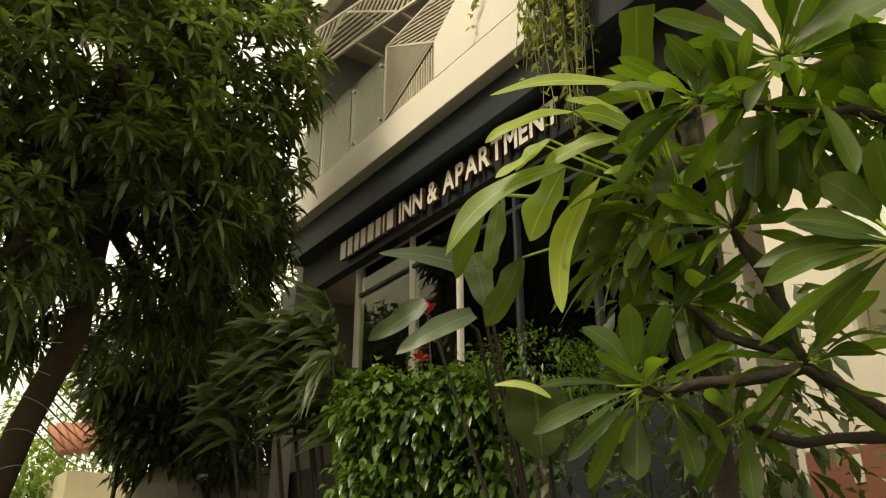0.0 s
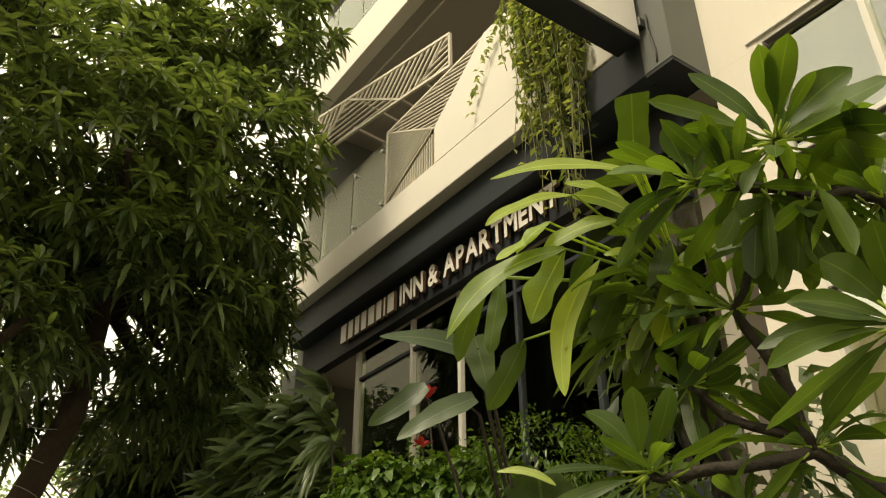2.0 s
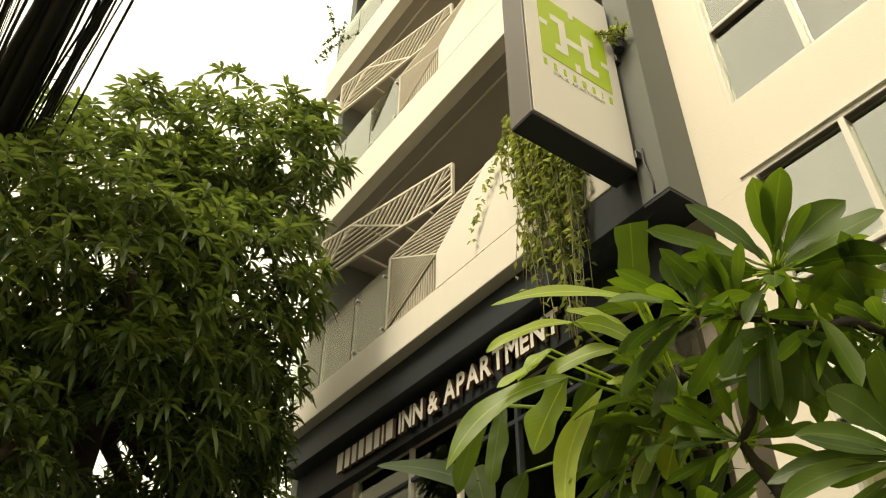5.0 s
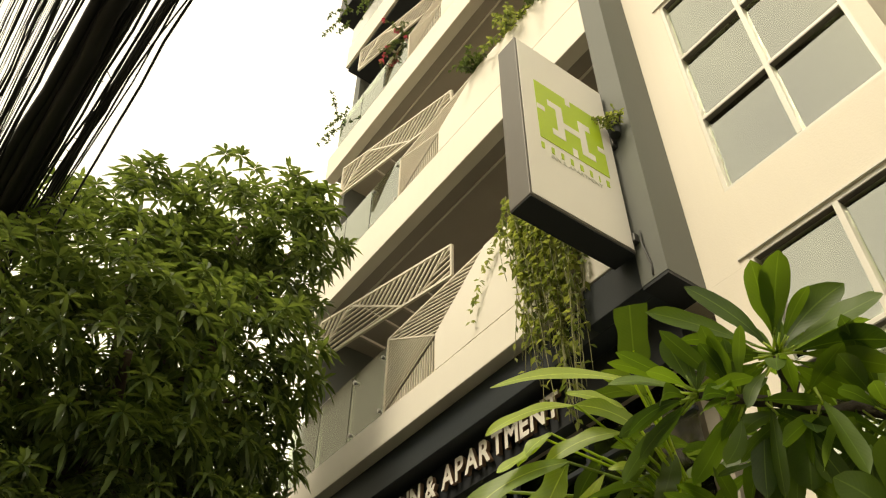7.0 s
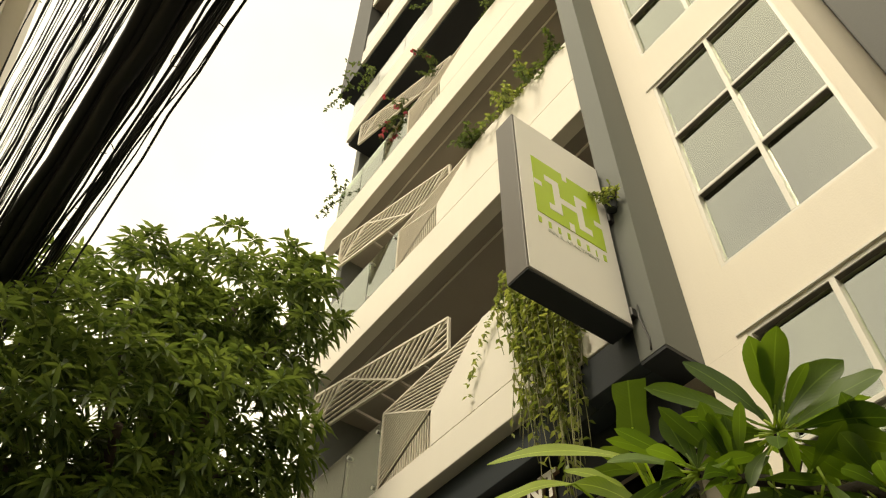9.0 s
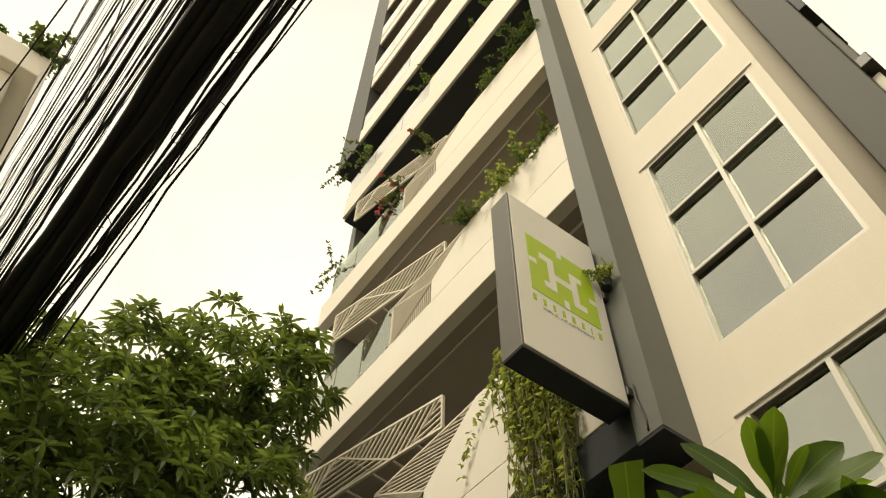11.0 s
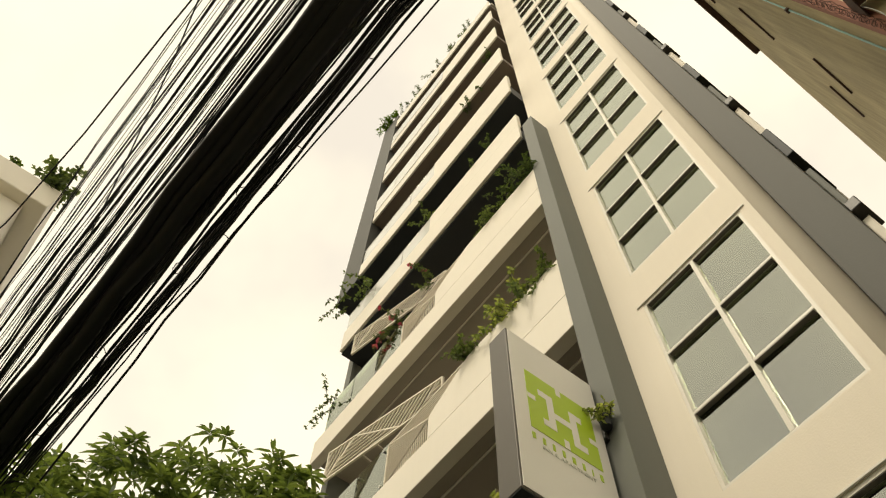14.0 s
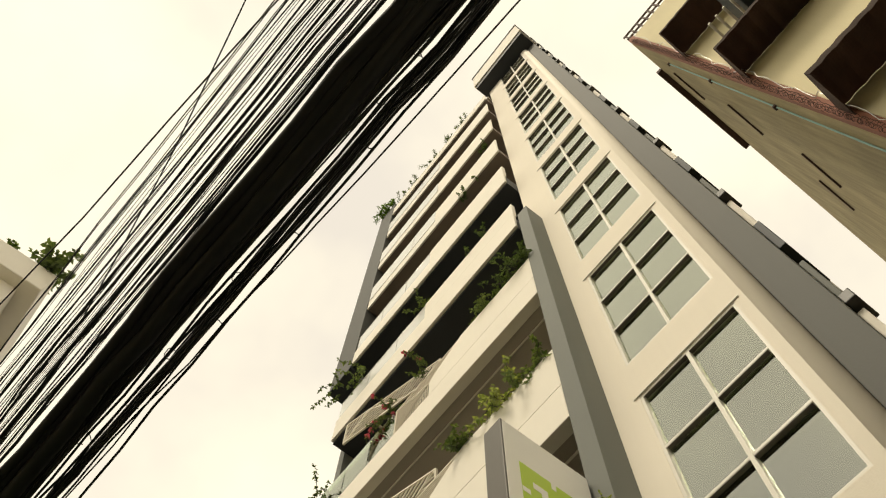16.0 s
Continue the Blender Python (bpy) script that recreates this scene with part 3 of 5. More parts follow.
for i, (zb, zg, zt) in enumerate(FLOORS):
    A, B, C0, E, G = (6.0, zg + 0.01), (6.0, zt - 0.06), (5.075, zg + 0.45), (5.075, zg + 0.01), (4.28, zt - 0.01)
    louvre("louvre_panel", "beige slatted panel set in a balcony parapet",
           [([A, C0, B], (C0[0] - A[0], C0[1] - A[1])), ([A, C0, E], (0.0, 1.0)), ([B, C0, G], (C0[0] - B[0] - 0.1, C0[1] - B[1] + 0.25))],
           [A, E, C0, G, B], lambda y, z: Vector((XB + 0.03, y, U + z)), 0.043, 0.0145)

for zb in (3.92, 6.92, 10.2):     # swung-out shutters below the slab above
    ztop = U + zb + 2.27
    a, b = Vector((3.735, 5.15, ztop)), Vector((3.24, 7.26, ztop))
    ln = (b - a).length
    d = (b - a) / ln
    place = lambda u, v, a=a, d=d: a + d * u + Vector((0.0, 0.0, v))
    TR, TL, BL, BR = (0, 0), (ln, 0), (ln, -0.60), (0, -0.46)
    M1, M2, N1 = (ln * 0.76, 0), (ln * 0.34, -0.50), (ln * 0.22, -0.49)
    th = louvre("shutter", "beige slatted shutter swung open under a balcony ceiling",
                [([N1, TR, BR], (ln * 0.30, -0.22)), ([TR, N1, M2, M1], (0.45, -0.62)), ([M1, M2, BL], (ln * 0.5, -0.14)), ([BL, M1, TL], (0.30, -0.60))],
                [TR, TL, BL, M2, BR], place, 0.078, 0.019)
    for u in (0.75, 1.5):
        bm = beam(bmesh.new(), place(u, -0.5), place(u, -0.5) + Vector((0.7, 0.10, 0.02)), 0.035)
        beam(bm, place(u, -0.5) + Vector((0.7, 0.10, 0.0)), place(u, -0.05) + Vector((0.7, 0.10, 0.0)), 0.035)
        beam(bm, place(u, -0.06), place(u, -0.06) + Vector((0.7, 0.10, 0.0)), 0.03)
        part("bracket", bm, BACK, th, "steel folding bracket")


# ---------------------------------------------------------------- signs
BAR_W = (0.50, 0.42, 0.38, 0.42, 0.50, 0.40, 0.14, 0.50)


def letters(text, size, depth, bold, thin=1.0):
    """One raised mesh for each character along the local x axis, and the whole width; a bar | stands for a letter of a name."""
    res, x, bars = [], 0.0, 0
    for ch in text:
        if ch == "|":
            me = mesh_of("bar", block(0, size * BAR_W[bars % 8] * thin, 0, size * 0.69, -depth, depth, bevel=0))
            bars += 1
        else:
            cu = bpy.data.curves.new("letter", "FONT")
            cu.body, cu.size, cu.extrude, cu.offset = ch, size, depth, bold * size
            tmp = bpy.data.objects.new("letter", cu)
            me = bpy.data.meshes.new_from_object(tmp)
            bpy.data.objects.remove(tmp)
        if len(me.vertices):
            xs = [v.co.x for v in me.vertices]
            res.append((me, x - min(xs)))
            x += max(xs) - min(xs) + size * (0.185 + (1 - thin) * 0.5 if ch == "|" else 0.085)
        else:
            x += size * 0.26
    return res, x


sign = empty("sign_lettering", (3.78, 4.0, U + 3.2), label="raised white letters and bars on a dark fascia panel", category="sign")
res, total = letters("|||||||| INN & APARTMENT", 0.30, 0.02, 0.030)
YS0, YS1 = 7.30, 3.72
for me, x in res:
    for p in me.polygons:
        p.material_index = 0 if p.normal.z > 0.9 else 1
    me.materials.append(LETTER); me.materials.append(LETSIDE)
    ob = new("bar" if me.name.startswith("bar") else "letter", me)
    k = (YS0 - YS1) / total
    ob.parent = sign
    ob.matrix_parent_inverse = Matrix.Translation(-sign.location)
    ob.matrix_basis = Matrix.Translation((3.755, YS0 - x * k, U + 3.29)) @ Matrix(((0, 0, -1, 0), (-1, 0, 0, 0), (0, 1, 0, 0), (0, 0, 0, 1))) @ Matrix.Diagonal((k, 1, 1, 1))

SX0, SX1, SY0, SY1, SZ0, SZ1 = 2.452, 3.43, 2.505, 2.72, U + 3.85, U + 5.78
box_sign = empty("projecting_sign", (SX1, SY1, SZ0), label="projecting light box sign with a lime green emblem", category="sign")
part("cabinet", block(SX0, SX1, SY0, SY1, SZ0, SZ1, bevel=0.006), SIGNSIDE, box_sign)
part("base_plate", block(SX0 + 0.006, SX1 - 0.006, SY0 + 0.006, SY1 - 0.006, SZ0 - 0.012, SZ0 - 0.001, bevel=0), BLACK, box_sign)
face = part("face", block(SX0 + 0.018, SX1 - 0.018, SY0 - 0.006, SY0 - 0.001, SZ0 + 0.018, SZ1 - 0.018, bevel=0.001), SIGNFACE, box_sign, "white acrylic face")
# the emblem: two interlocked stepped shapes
sw, sh = SX1 - SX0, SZ1 - SZ0
def on_face(u, v):
    return (SX0 + u * sw, SZ0 + v * sh)
def inlay(name, u0, u1, v0, v1, lo, hi, material, label=""):
    (x0, z0), (x1, z1) = on_face(u0, v0), on_face(u1, v1)
    part(name, block(x0, x1, SY0 - hi, SY0 - lo, z0, z1, bevel=0), material, face, label)


EV = lambda v: 0.37 + (v - 0.43) * 1.087      # height on the face
inlay("emblem", .16, .87, EV(.43), EV(.775), 0.0065, 0.0100, LIME, "lime green square emblem")
for u0, u1, v0, v1 in ((.36, .43, .49, .69), (.60, .67, .475, .675), (.43, .60, .565, .60), (.28, .36, .655, .69), (.30, .36, .49, .525),
                       (.67, .73, .64, .675), (.67, .74, .475, .51), (.16, .24, .60, .627), (.49, .54, .735, .775), (.79, .87, .56, .588), (.49, .54, .43, .475)):
    inlay("emblem_gap", u0, u1, EV(v0), EV(v1), 0.0101, 0.0125, SIGNFACE)
for text, u0, u1, v, size, m_ in (("||||||||", .16, .92, .305, 0.098, LIME),):
    res, total = letters(text, size, 0.002, 0.0, 0.42)
    k = (u1 - u0) * sw / total
    for me, x in res:
        me.materials.append(m_)
        ob = new("bar", me)
        ob.parent = face
        ob.matrix_basis = Matrix.Translation((SX0 + u0 * sw + x * k, SY0 - 0.0085, SZ0 + v * sh)) @ Matrix(((1, 0, 0, 0), (0, 0, -1, 0), (0, 1, 0, 0), (0, 0, 0, 1))) @ Matrix.Diagonal((k, 1, 1, 1))
res, total = letters("INN & APARTMENT", 0.050, 0.002, 0.0)
for me, x in res:
    me.materials.append(PALETXT)
    ob = new("letter", me)
    ob.parent = face
    k = 0.52 * sw / total
    ob.matrix_basis = Matrix.Translation((SX0 + 0.25 * sw + x * k, SY0 - 0.0085, SZ0 + 0.275 * sh)) @ Matrix(((1, 0, 0, 0), (0, 0, -1, 0), (0, 1, 0, 0), (0, 0, 0, 1))) @ Matrix.Diagonal((k, 1, 1, 1))
part("bracket", block(SX1 - 0.02, XB - 0.002, SY0 - 0.03, SY0 + 0.03, SZ0 + 0.10, SZ0 + 0.18), DARK, box_sign, "dark steel wall bracket")
part("bracket", block(SX1 - 0.02, XB - 0.002, SY0 - 0.03, SY0 + 0.03, SZ1 - 0.75, SZ1 - 0.62), DARK, box_sign, "dark steel wall bracket")
bm = bmesh.new()
tube(bm, [(XB - 0.01, SY0 - 0.05, SZ0 + 0.2), (XB - 0.03, SY0 - 0.06, SZ0 + 0.05), (XB + 0.0, SY0 - 0.08, SZ0 - 0.15), (XB - 0.005, YF0 + 0.12, SZ0 - 0.24)], 0.008, 6)
part("feed_cable", bm, DARK, box_sign, "thin black feed cable")


# ---------------------------------------------------------------- neighbouring buildings
ZR = U + 16.0
nb = empty("old_house", (3.5, -1.17, 0.13), label="old stained ochre house with rusty awnings", category="building")
part("wall", block(3.47, 12, -9, -1.17, 0.13, ZR, bevel=0.03), OLDWALL, nb, "stained ochre render side wall")
part("front_wall", block(3.40, 3.468, -9, -1.30, 0.13, ZR - 0.1, bevel=0.01), PALEWALL, nb, "pale yellow front wall")
part("eave", block(4.25, 6.7, -1.168, -1.06, ZR - 0.12, ZR + 0.05, bevel=0.01), RUST, nb, "corrugated eave edge")
part("corner_trim", block(3.385, 3.47, -1.298, -1.172, 4.0, ZR - 0.02, bevel=0.01), BRICKRED, nb)

far = empty("white_house", (-3.3, 10.8, 0.0), label="white rendered house across the street with roof plants", category="building")
part("wall", block(-9, -3.5, 10.8, 24, -0.02, U + 15.6, bevel=0.03), WHITE, far)
part("roof_slab", block(-9, -3.08, 10.5, 24, U + 15.6, U + 16.4, bevel=0.03), WHITE, far)
part("penthouse", block(-9, -5.6, 12.4, 18, U + 16.4, U + 19.2, bevel=0.03), WHITE, far)

# added out of view: blocks low sky light from the street side
opp = empty("front_light_blocker", (-8, -6, 0.0), label="unseen plain block added across the street to cut low light", category="building")
part("wall", block(-14, -6.8, -22, 9, -0.02, 7.5, bevel=0.03), PALEWALL, opp)

# ---------------------------------------------------------------- overhead cables
def cable_bundle():
    random.seed(4)
    th = empty("cable_bundle", (0, 11, U + 5), label="thick tangle of black overhead cables along the street", category="cables")
    zc = U + 5.1

    def strand(x, z, r, wob, lean=0.0, kinks=0.0):
        """A cable that stands at x where it passes over the eye's left."""
        ph, pts = random.random() * 6, []
        for k in range(90):
            y = -10 + 42 * k / 89
            run = 2.6 - y if y < 8 else -5.4 - 0.25 * (y - 8)
            xx = x + (0.066 + lean) * run
            xx += wob * math.sin(y * 0.7 + ph) + wob * 0.6 * math.sin(y * 1.7 + ph * 2) + kinks * noise.noise((y * 1.5, ph, 0)) + 0.35 * kinks * noise.noise((y * 4.5, ph, 3))
            pts.append((xx, y, z - 0.05 * (1 - ((y - 11) / 23) ** 2) + wob * math.sin(y * 0.9 + ph * 3)))
        part("cable", tube(bmesh.new(), pts, r, 6), CABLE, th)

    for x, r in ((-0.345, 0.045), (-0.28, 0.062), (-0.20, 0.07), (-0.13, 0.062), (-0.235, 0.06), (-0.09, 0.028), (-0.015, 0.010), (0.01, 0.009), (0.045, 0.022), (0.075, 0.016), (0.10, 0.008)):
        strand(x, zc + random.uniform(-0.06, 0.06), r, 0.008, 0.0, 0.03)
    for x, r in ((-0.425, 0.013), (-0.455, 0.008), (-0.53, 0.015), (-0.60, 0.010), (-0.64, 0.008), (-0.72, 0.006)):
        strand(x, zc + random.uniform(-0.06, 0.06), r, 0.006, random.uniform(-.003, .003), 0.022)
    strand(0.165, zc - 0.03, 0.010, 0.004, -0.020, 0.025)
    strand(0.165, zc - 0.03, 0.006, 0.010, 0.014, 0.03)
    for i in range(30):       # loose strands along the core's edges
        strand(random.choice((random.uniform(-0.40, -0.05), random.uniform(-0.40, -0.05), random.uniform(0.02, 0.09))), zc + random.uniform(-0.12, 0.12), random.uniform(0.004, 0.012), random.uniform(0.004, 0.016), random.uniform(-0.004, 0.004), 0.03)
    for i in range(38):       # thinner wires beside it
        strand(-0.95 + 0.55 * ((i + random.random()) / 38) ** 0.72, zc + random.uniform(-0.1, 0.1), random.choice((0.0022, 0.0028, 0.003, 0.004, 0.006)), random.uniform(0.0, 0.010), random.uniform(-0.006, 0.006), 0.014)
    for pts, r in ((((-0.74, 0.43), (-0.82, 1.0), (-0.93, 1.84), (-1.04, 2.77), (-1.19, 3.73), (-2.6, 8.5)), 0.006), (((-1.0, 0.55), (-0.94, 0.96), (-0.8, 1.98), (-0.72, 2.82), (-0.67, 3.43)), 0.005), (((-0.69, 0.51), (-0.72, 0.85), (-0.77, 1.4), (-0.81, 2.18), (-0.88, 3.06), (-0.93, 3.7)), 0.003)):
        part("cable", tube(bmesh.new(), [(x, y, zc) for x, y in pts], r, 6), CABLE, th)
    for i in range(18):       # lashings, clips and short loose ends
        y = 0.3 + 0.5 * i + random.uniform(-0.2, 0.2)
        x = random.uniform(-0.05, 0.08) + 0.066 * (2.6 - y)
        if i % 2:
            a = random.uniform(-0.6, 0.6)
            pts = [(x + 0.11 * k / 4, y + a * 0.11 * k / 4 + 0.012 * math.sin(2 * k), zc - 0.05 - 0.02 * math.sin(k)) for k in range(5)]
        else:
            pts = [(x + 0.05 * math.cos(a), y + 0.02 * math.sin(a * 2), zc - 0.05 + 0.07 * math.sin(a)) for a in [0.7 * k for k in range(8)]]
        part("lashing", tube(bmesh.new(), pts, 0.004, 5), CABLE, th)
cable_bundle()


# ---------------------------------------------------------------- trees and shrubs
def mango_tree():
    random.seed(11)
    th = empty("mango_tree", (0.6, 6.9, 0.1), label="large dense mango tree with dark glossy leaf whorls", category="tree")
    path = [(0.50, 6.95, 0.1), (0.70, 6.9, 1.9), (0.86, 6.85, 2.7), (1.10, 6.8, 3.5), (1.15, 6.8, 4.6), (0.9, 6.9, 5.8)]
    part("trunk", tube(bmesh.new(), path, [0.17, 0.118, 0.11, 0.108, 0.10, 0.08], 14), BARK, th, "dark leaning trunk wound with pale wire")
    lobes = [((0.5, 7.0, 6.0), (1.6, 1.5, 1.8)), ((1.80, 6.55, 8.10), (0.92, 0.9, 0.87)), ((2.40, 6.3, 7.95), (0.62, 0.7, 0.9)), ((0.78, 6.8, 7.50), (0.85, 0.9, 0.88)), ((-0.6, 6.9, 6.6), (1.0, 1.0, 0.9)),
             ((1.88, 6.4, 6.0), (0.96, 1.0, 1.1)), ((-0.3, 6.0, 5.2), (1.1, 1.0, 1.1)), ((0.9, 5.7, 5.4), (0.9, 0.8, 1.1)), ((1.35, 6.2, 4.5), (1.0, 0.9, 0.8)),
             ((-0.2, 6.3, 4.3), (0.9, 0.9, 0.7)), ((2.38, 7.0, 5.3), (0.68, 0.8, 1.1)), ((2.3, 7.0, 4.3), (0.6, 0.6, 0.7)), ((-1.6, 7.4, 5.9), (1.1, 1.1, 1.2)), ((0.3, 7.6, 4.6), (1.5, 0.9, 0.8)), ((1.75, 7.0, 4.3), (0.7, 0.7, 0.7)),
             ((1.4, 6.7, 7.1), (0.8, 0.8, 0.8)), ((1.9, 7.6, 3.9), (0.8, 0.6, 0.7)), ((0.25, 6.0, 3.9), (0.75, 0.7, 0.5)), ((0.38, 5.6, 3.6), (0.42, 0.4, 0.42)), ((0.5, 7.4, 3.42), (0.6, 0.4, 0.28)),
             ((2.25, 6.74, 6.08), (0.5, 0.5, 0.7)), ((2.6, 7.14, 5.18), (0.42, 0.5, 0.6)), ((2.49, 7.32, 4.33), (0.45, 0.45, 0.5)), ((0.7, 7.2, 3.92), (0.55, 0.5, 0.45)), ((1.86, 7.04, 5.36), (0.6, 0.6, 0.6))]
    gap = Vector((0.83, 4.57, 3.45)), (Vector((1.6, 8.78, 5.15)) - Vector((0.83, 4.57, 3.45))).normalized()
    lv = Leaves()
    for c, r in lobes:
        c, r = Vector(c), Vector(r)
        tube_pts = [Vector(path[4]).lerp(c, 0.0), Vector(path[4]).lerp(c, 0.55) + Vector((0, 0, 0.12)), c]
        part("limb", tube(bmesh.new(), tube_pts, [0.09, 0.06, 0.035], 7), BARK, th)
        n = int(52 * (r.x * r.y + r.y * r.z + r.z * r.x))
        for i in range(n):
            d = Vector((random.gauss(0, 1), random.gauss(0, 1), random.gauss(0, 1))).normalized()
            k = random.uniform(0.35, 1.0) ** 0.4 * (1 + 0.20 * noise.noise(d * 2.1 + c) + 0.12 * noise.noise(d * 5 + c))
            p = c + Vector((d.x * r.x, d.y * r.y, d.z * r.z)) * k
            along = (p - gap[0]).dot(gap[1])
            if (p - gap[0] - gap[1] * along).length < 0.26 + 0.16 * noise.noise(p * 3):
                continue                     # a hole through the crown where sky shows
            ax = (d * 0.8 + Vector((0, 0, 0.45 if d.z > 0 else 0.7))).normalized()
            rosette(lv, p, ax, random.randint(10, 15), 0.225, 0.047, 36, 108, 0.42, fold=0.22, segs=3, wave=0.03)
    lv.build("crown", MANGO, th, "dark glossy whorled leaves")
    for k in range(7):
        z = 2.1 + 0.26 * k
        q = Vector((0.72 + 0.11 * (z - 2.0) + 0.08, 6.88 - 0.04 * (z - 2), z))
        part("wire_wrap", tube(bmesh.new(), [q + Vector((0.125 * math.cos(a), 0.125 * math.sin(a), 0.05 * math.cos(a + k))) for a in [0.45 * j + 2.6 for j in range(10)]], 0.003, 5), STEEL, th)
mango_tree()


def bush(name, label, lobes, material, n, leaf, stem=None, category="shrub", droop=0.4, ratio=0.45, hang=0.0, segs=2):
    """A shrub of many small leaves on lumpy lobes, with woody stems to the ground."""
    base = Vector(lobes[0][0])
    th = empty(name, (base.x, base.y, 0.13), label=label, category=category)
    lv = Leaves()
    tot = sum(r[0] * r[1] + r[1] * r[2] + r[0] * r[2] for c, r in lobes)
    for c, r in lobes:
        c = Vector(c)
        for i in range(int(n * (r[0] * r[1] + r[1] * r[2] + r[0] * r[2]) / tot)):
            d = Vector((random.gauss(0, 1), random.gauss(0, 1), random.gauss(0, 1))).normalized()
            k = random.uniform(0.3, 1.0) ** 0.4 * (1 + 0.25 * noise.noise(d * 2.5 + c) + 0.12 * noise.noise(d * 6 + c))
            p = c + Vector((d.x * r[0], d.y * r[1], d.z * r[2])) * k
            a = (d + Vector((random.gauss(0, 0.5), random.gauss(0, 0.5), random.gauss(0, 0.5) - hang))).normalized()
            s = leaf * random.uniform(0.6, 1.25)
            lv.blade(p, a, s, s * ratio, droop, 0.25, 0.42, segs, twist=random.uniform(-0.6, 0.6))
        part("stem", tube(bmesh.new(), [(c.x, c.y, 0.13), c.lerp(Vector((base.x, base.y, c.z * 0.5)), 0.3), c], [0.03, 0.022, 0.01], 6), STEM, th)
    lv.build("foliage", material, th)
    return th


random.seed(21)
bush("hedge_bush", "glossy green bush spilling over beside the shop glazing",
     [((2.43, 3.72, 2.40), (0.42, 0.35, 0.34)), ((2.24, 3.82, 2.48), (0.26, 0.26, 0.26)), ((2.62, 3.45, 2.48), (0.30, 0.3, 0.26)), ((2.36, 3.78, 2.05), (0.40, 0.32, 0.36)), ((2.72, 3.40, 2.15), (0.36, 0.30, 0.36))],
     HEDGE, 6600, 0.074, droop=0.5, ratio=0.60, hang=0.45, segs=3)
bush("fine_shrub", "fine-leaved green shrub by the shop front", [((2.72, 3.05, 2.62), (0.36, 0.34, 0.22)), ((2.9, 2.7, 2.45), (0.3, 0.3, 0.3))], HEDGE, 2000, 0.055, ratio=0.3)
bush("low_creeper", "thin trailing creeper with small leaves", [((2.55, 2.60, 1.95), (0.34, 0.3, 0.32)), ((2.70, 2.15, 1.85), (0.35, 0.35, 0.32)), ((2.8, 1.7, 1.9), (0.35, 0.35, 0.3)), ((2.45, 2.75, 2.25), (0.2, 0.2, 0.22))], DUSK, 600, 0.075, ratio=0.5, hang=0.3)
bush("plumeria_backing", "dark small-leaved shrub growing against the wall", [((2.85, 1.95, 2.35), (0.35, 0.45, 0.5)), ((2.7, 2.2, 2.9), (0.25, 0.3, 0.3))], DUSK, 380, 0.14, ratio=0.4, hang=0.2)
bush("dark_shrub", "dark shrub beneath the mango tree",
     [((2.35, 8.95, 3.9), (0.75, 0.6, 0.75)), ((2.75, 8.9, 3.5), (0.8, 0.6, 0.7)), ((2.3, 9.1, 3.3), (0.5, 0.5, 0.5)), ((2.7, 9.0, 3.0), (0.8, 0.6, 0.6)), ((2.9, 8.7, 4.3), (0.6, 0.6, 0.7)), ((2.05, 9.1, 3.75), (0.5, 0.5, 0.55)), ((3.2, 8.5, 3.3), (0.6, 0.5, 0.7))],
     DUSK, 11000, 0.15, ratio=0.42, hang=0.2)
bush("tall_shrub", "tall light green shrub behind the tower's corner", [((3.75, 9.9, 5.4), (0.8, 0.8, 1.6)), ((3.5, 9.8, 4.0), (0.9, 0.8, 1.2)), ((3.3, 10.2, 6.6), (0.7, 0.7, 1.0))], PALM, 6500, 0.16, ratio=0.4)
bush("street_tree", "bright green street tree further along the road", [((3.4, 29.0, 4.6), (2.2, 2.0, 1.6)), ((4.2, 29.5, 3.4), (1.8, 1.6, 1.4)), ((2.6, 28.5, 3.2), (1.8, 1.6, 1.2))], SUNLEAF, 4500, 0.34, category="tree")
bush("yard_tree", "dark green tree far down the street", [((6.0, 34.0, 7.0), (3.0, 2.5, 2.6)), ((1.0, 36.0, 3.6), (3.0, 2.5, 1.8))], SUNLEAF, 3500, 0.36, category="tree")


def lance_palm():
    """A clump of canes with long arching leaves."""
    random.seed(5)
    th = empty("lady_palm", (2.75, 5.7, 0.13), label="clump of canes with long arching dark green leaves", category="palm")
    tips = [(2.66, 5.30, 3.50), (2.52, 5.55, 3.55), (2.35, 5.75, 3.50), (2.60, 5.45, 3.15), (2.72, 5.2, 3.15), (2.58, 5.5, 3.0), (2.3, 5.95, 3.20), (2.76, 5.25, 2.95), (2.45, 5.6, 3.30), (2.75, 5.5, 3.7), (2.2, 6.1, 3.0)]
    for t in tips:
        t = Vector(t)
        part("cane", tube(bmesh.new(), [(t.x + 0.35, t.y + 0.1, 0.13), (t.x + 0.25, t.y + 0.06, t.z * 0.6), t], [0.022, 0.018, 0.012], 6), STEM, th)
        lv = Leaves()
        for k in range(32):
            az = random.gauss(78, 36)
            d = unit(az, random.uniform(-15, 45))
            lv.blade(t - Vector((0, 0, 0.012 * k)) + Vector((0.003 * k, 0, 0)), d, random.uniform(0.30, 0.54), random.uniform(0.06, 0.09), random.uniform(0.2, 0.5), 0.25, 0.35, 6, face=(-0.6, -0.5, 0.55))
        lv.build("frond", PALM, th)
lance_palm()


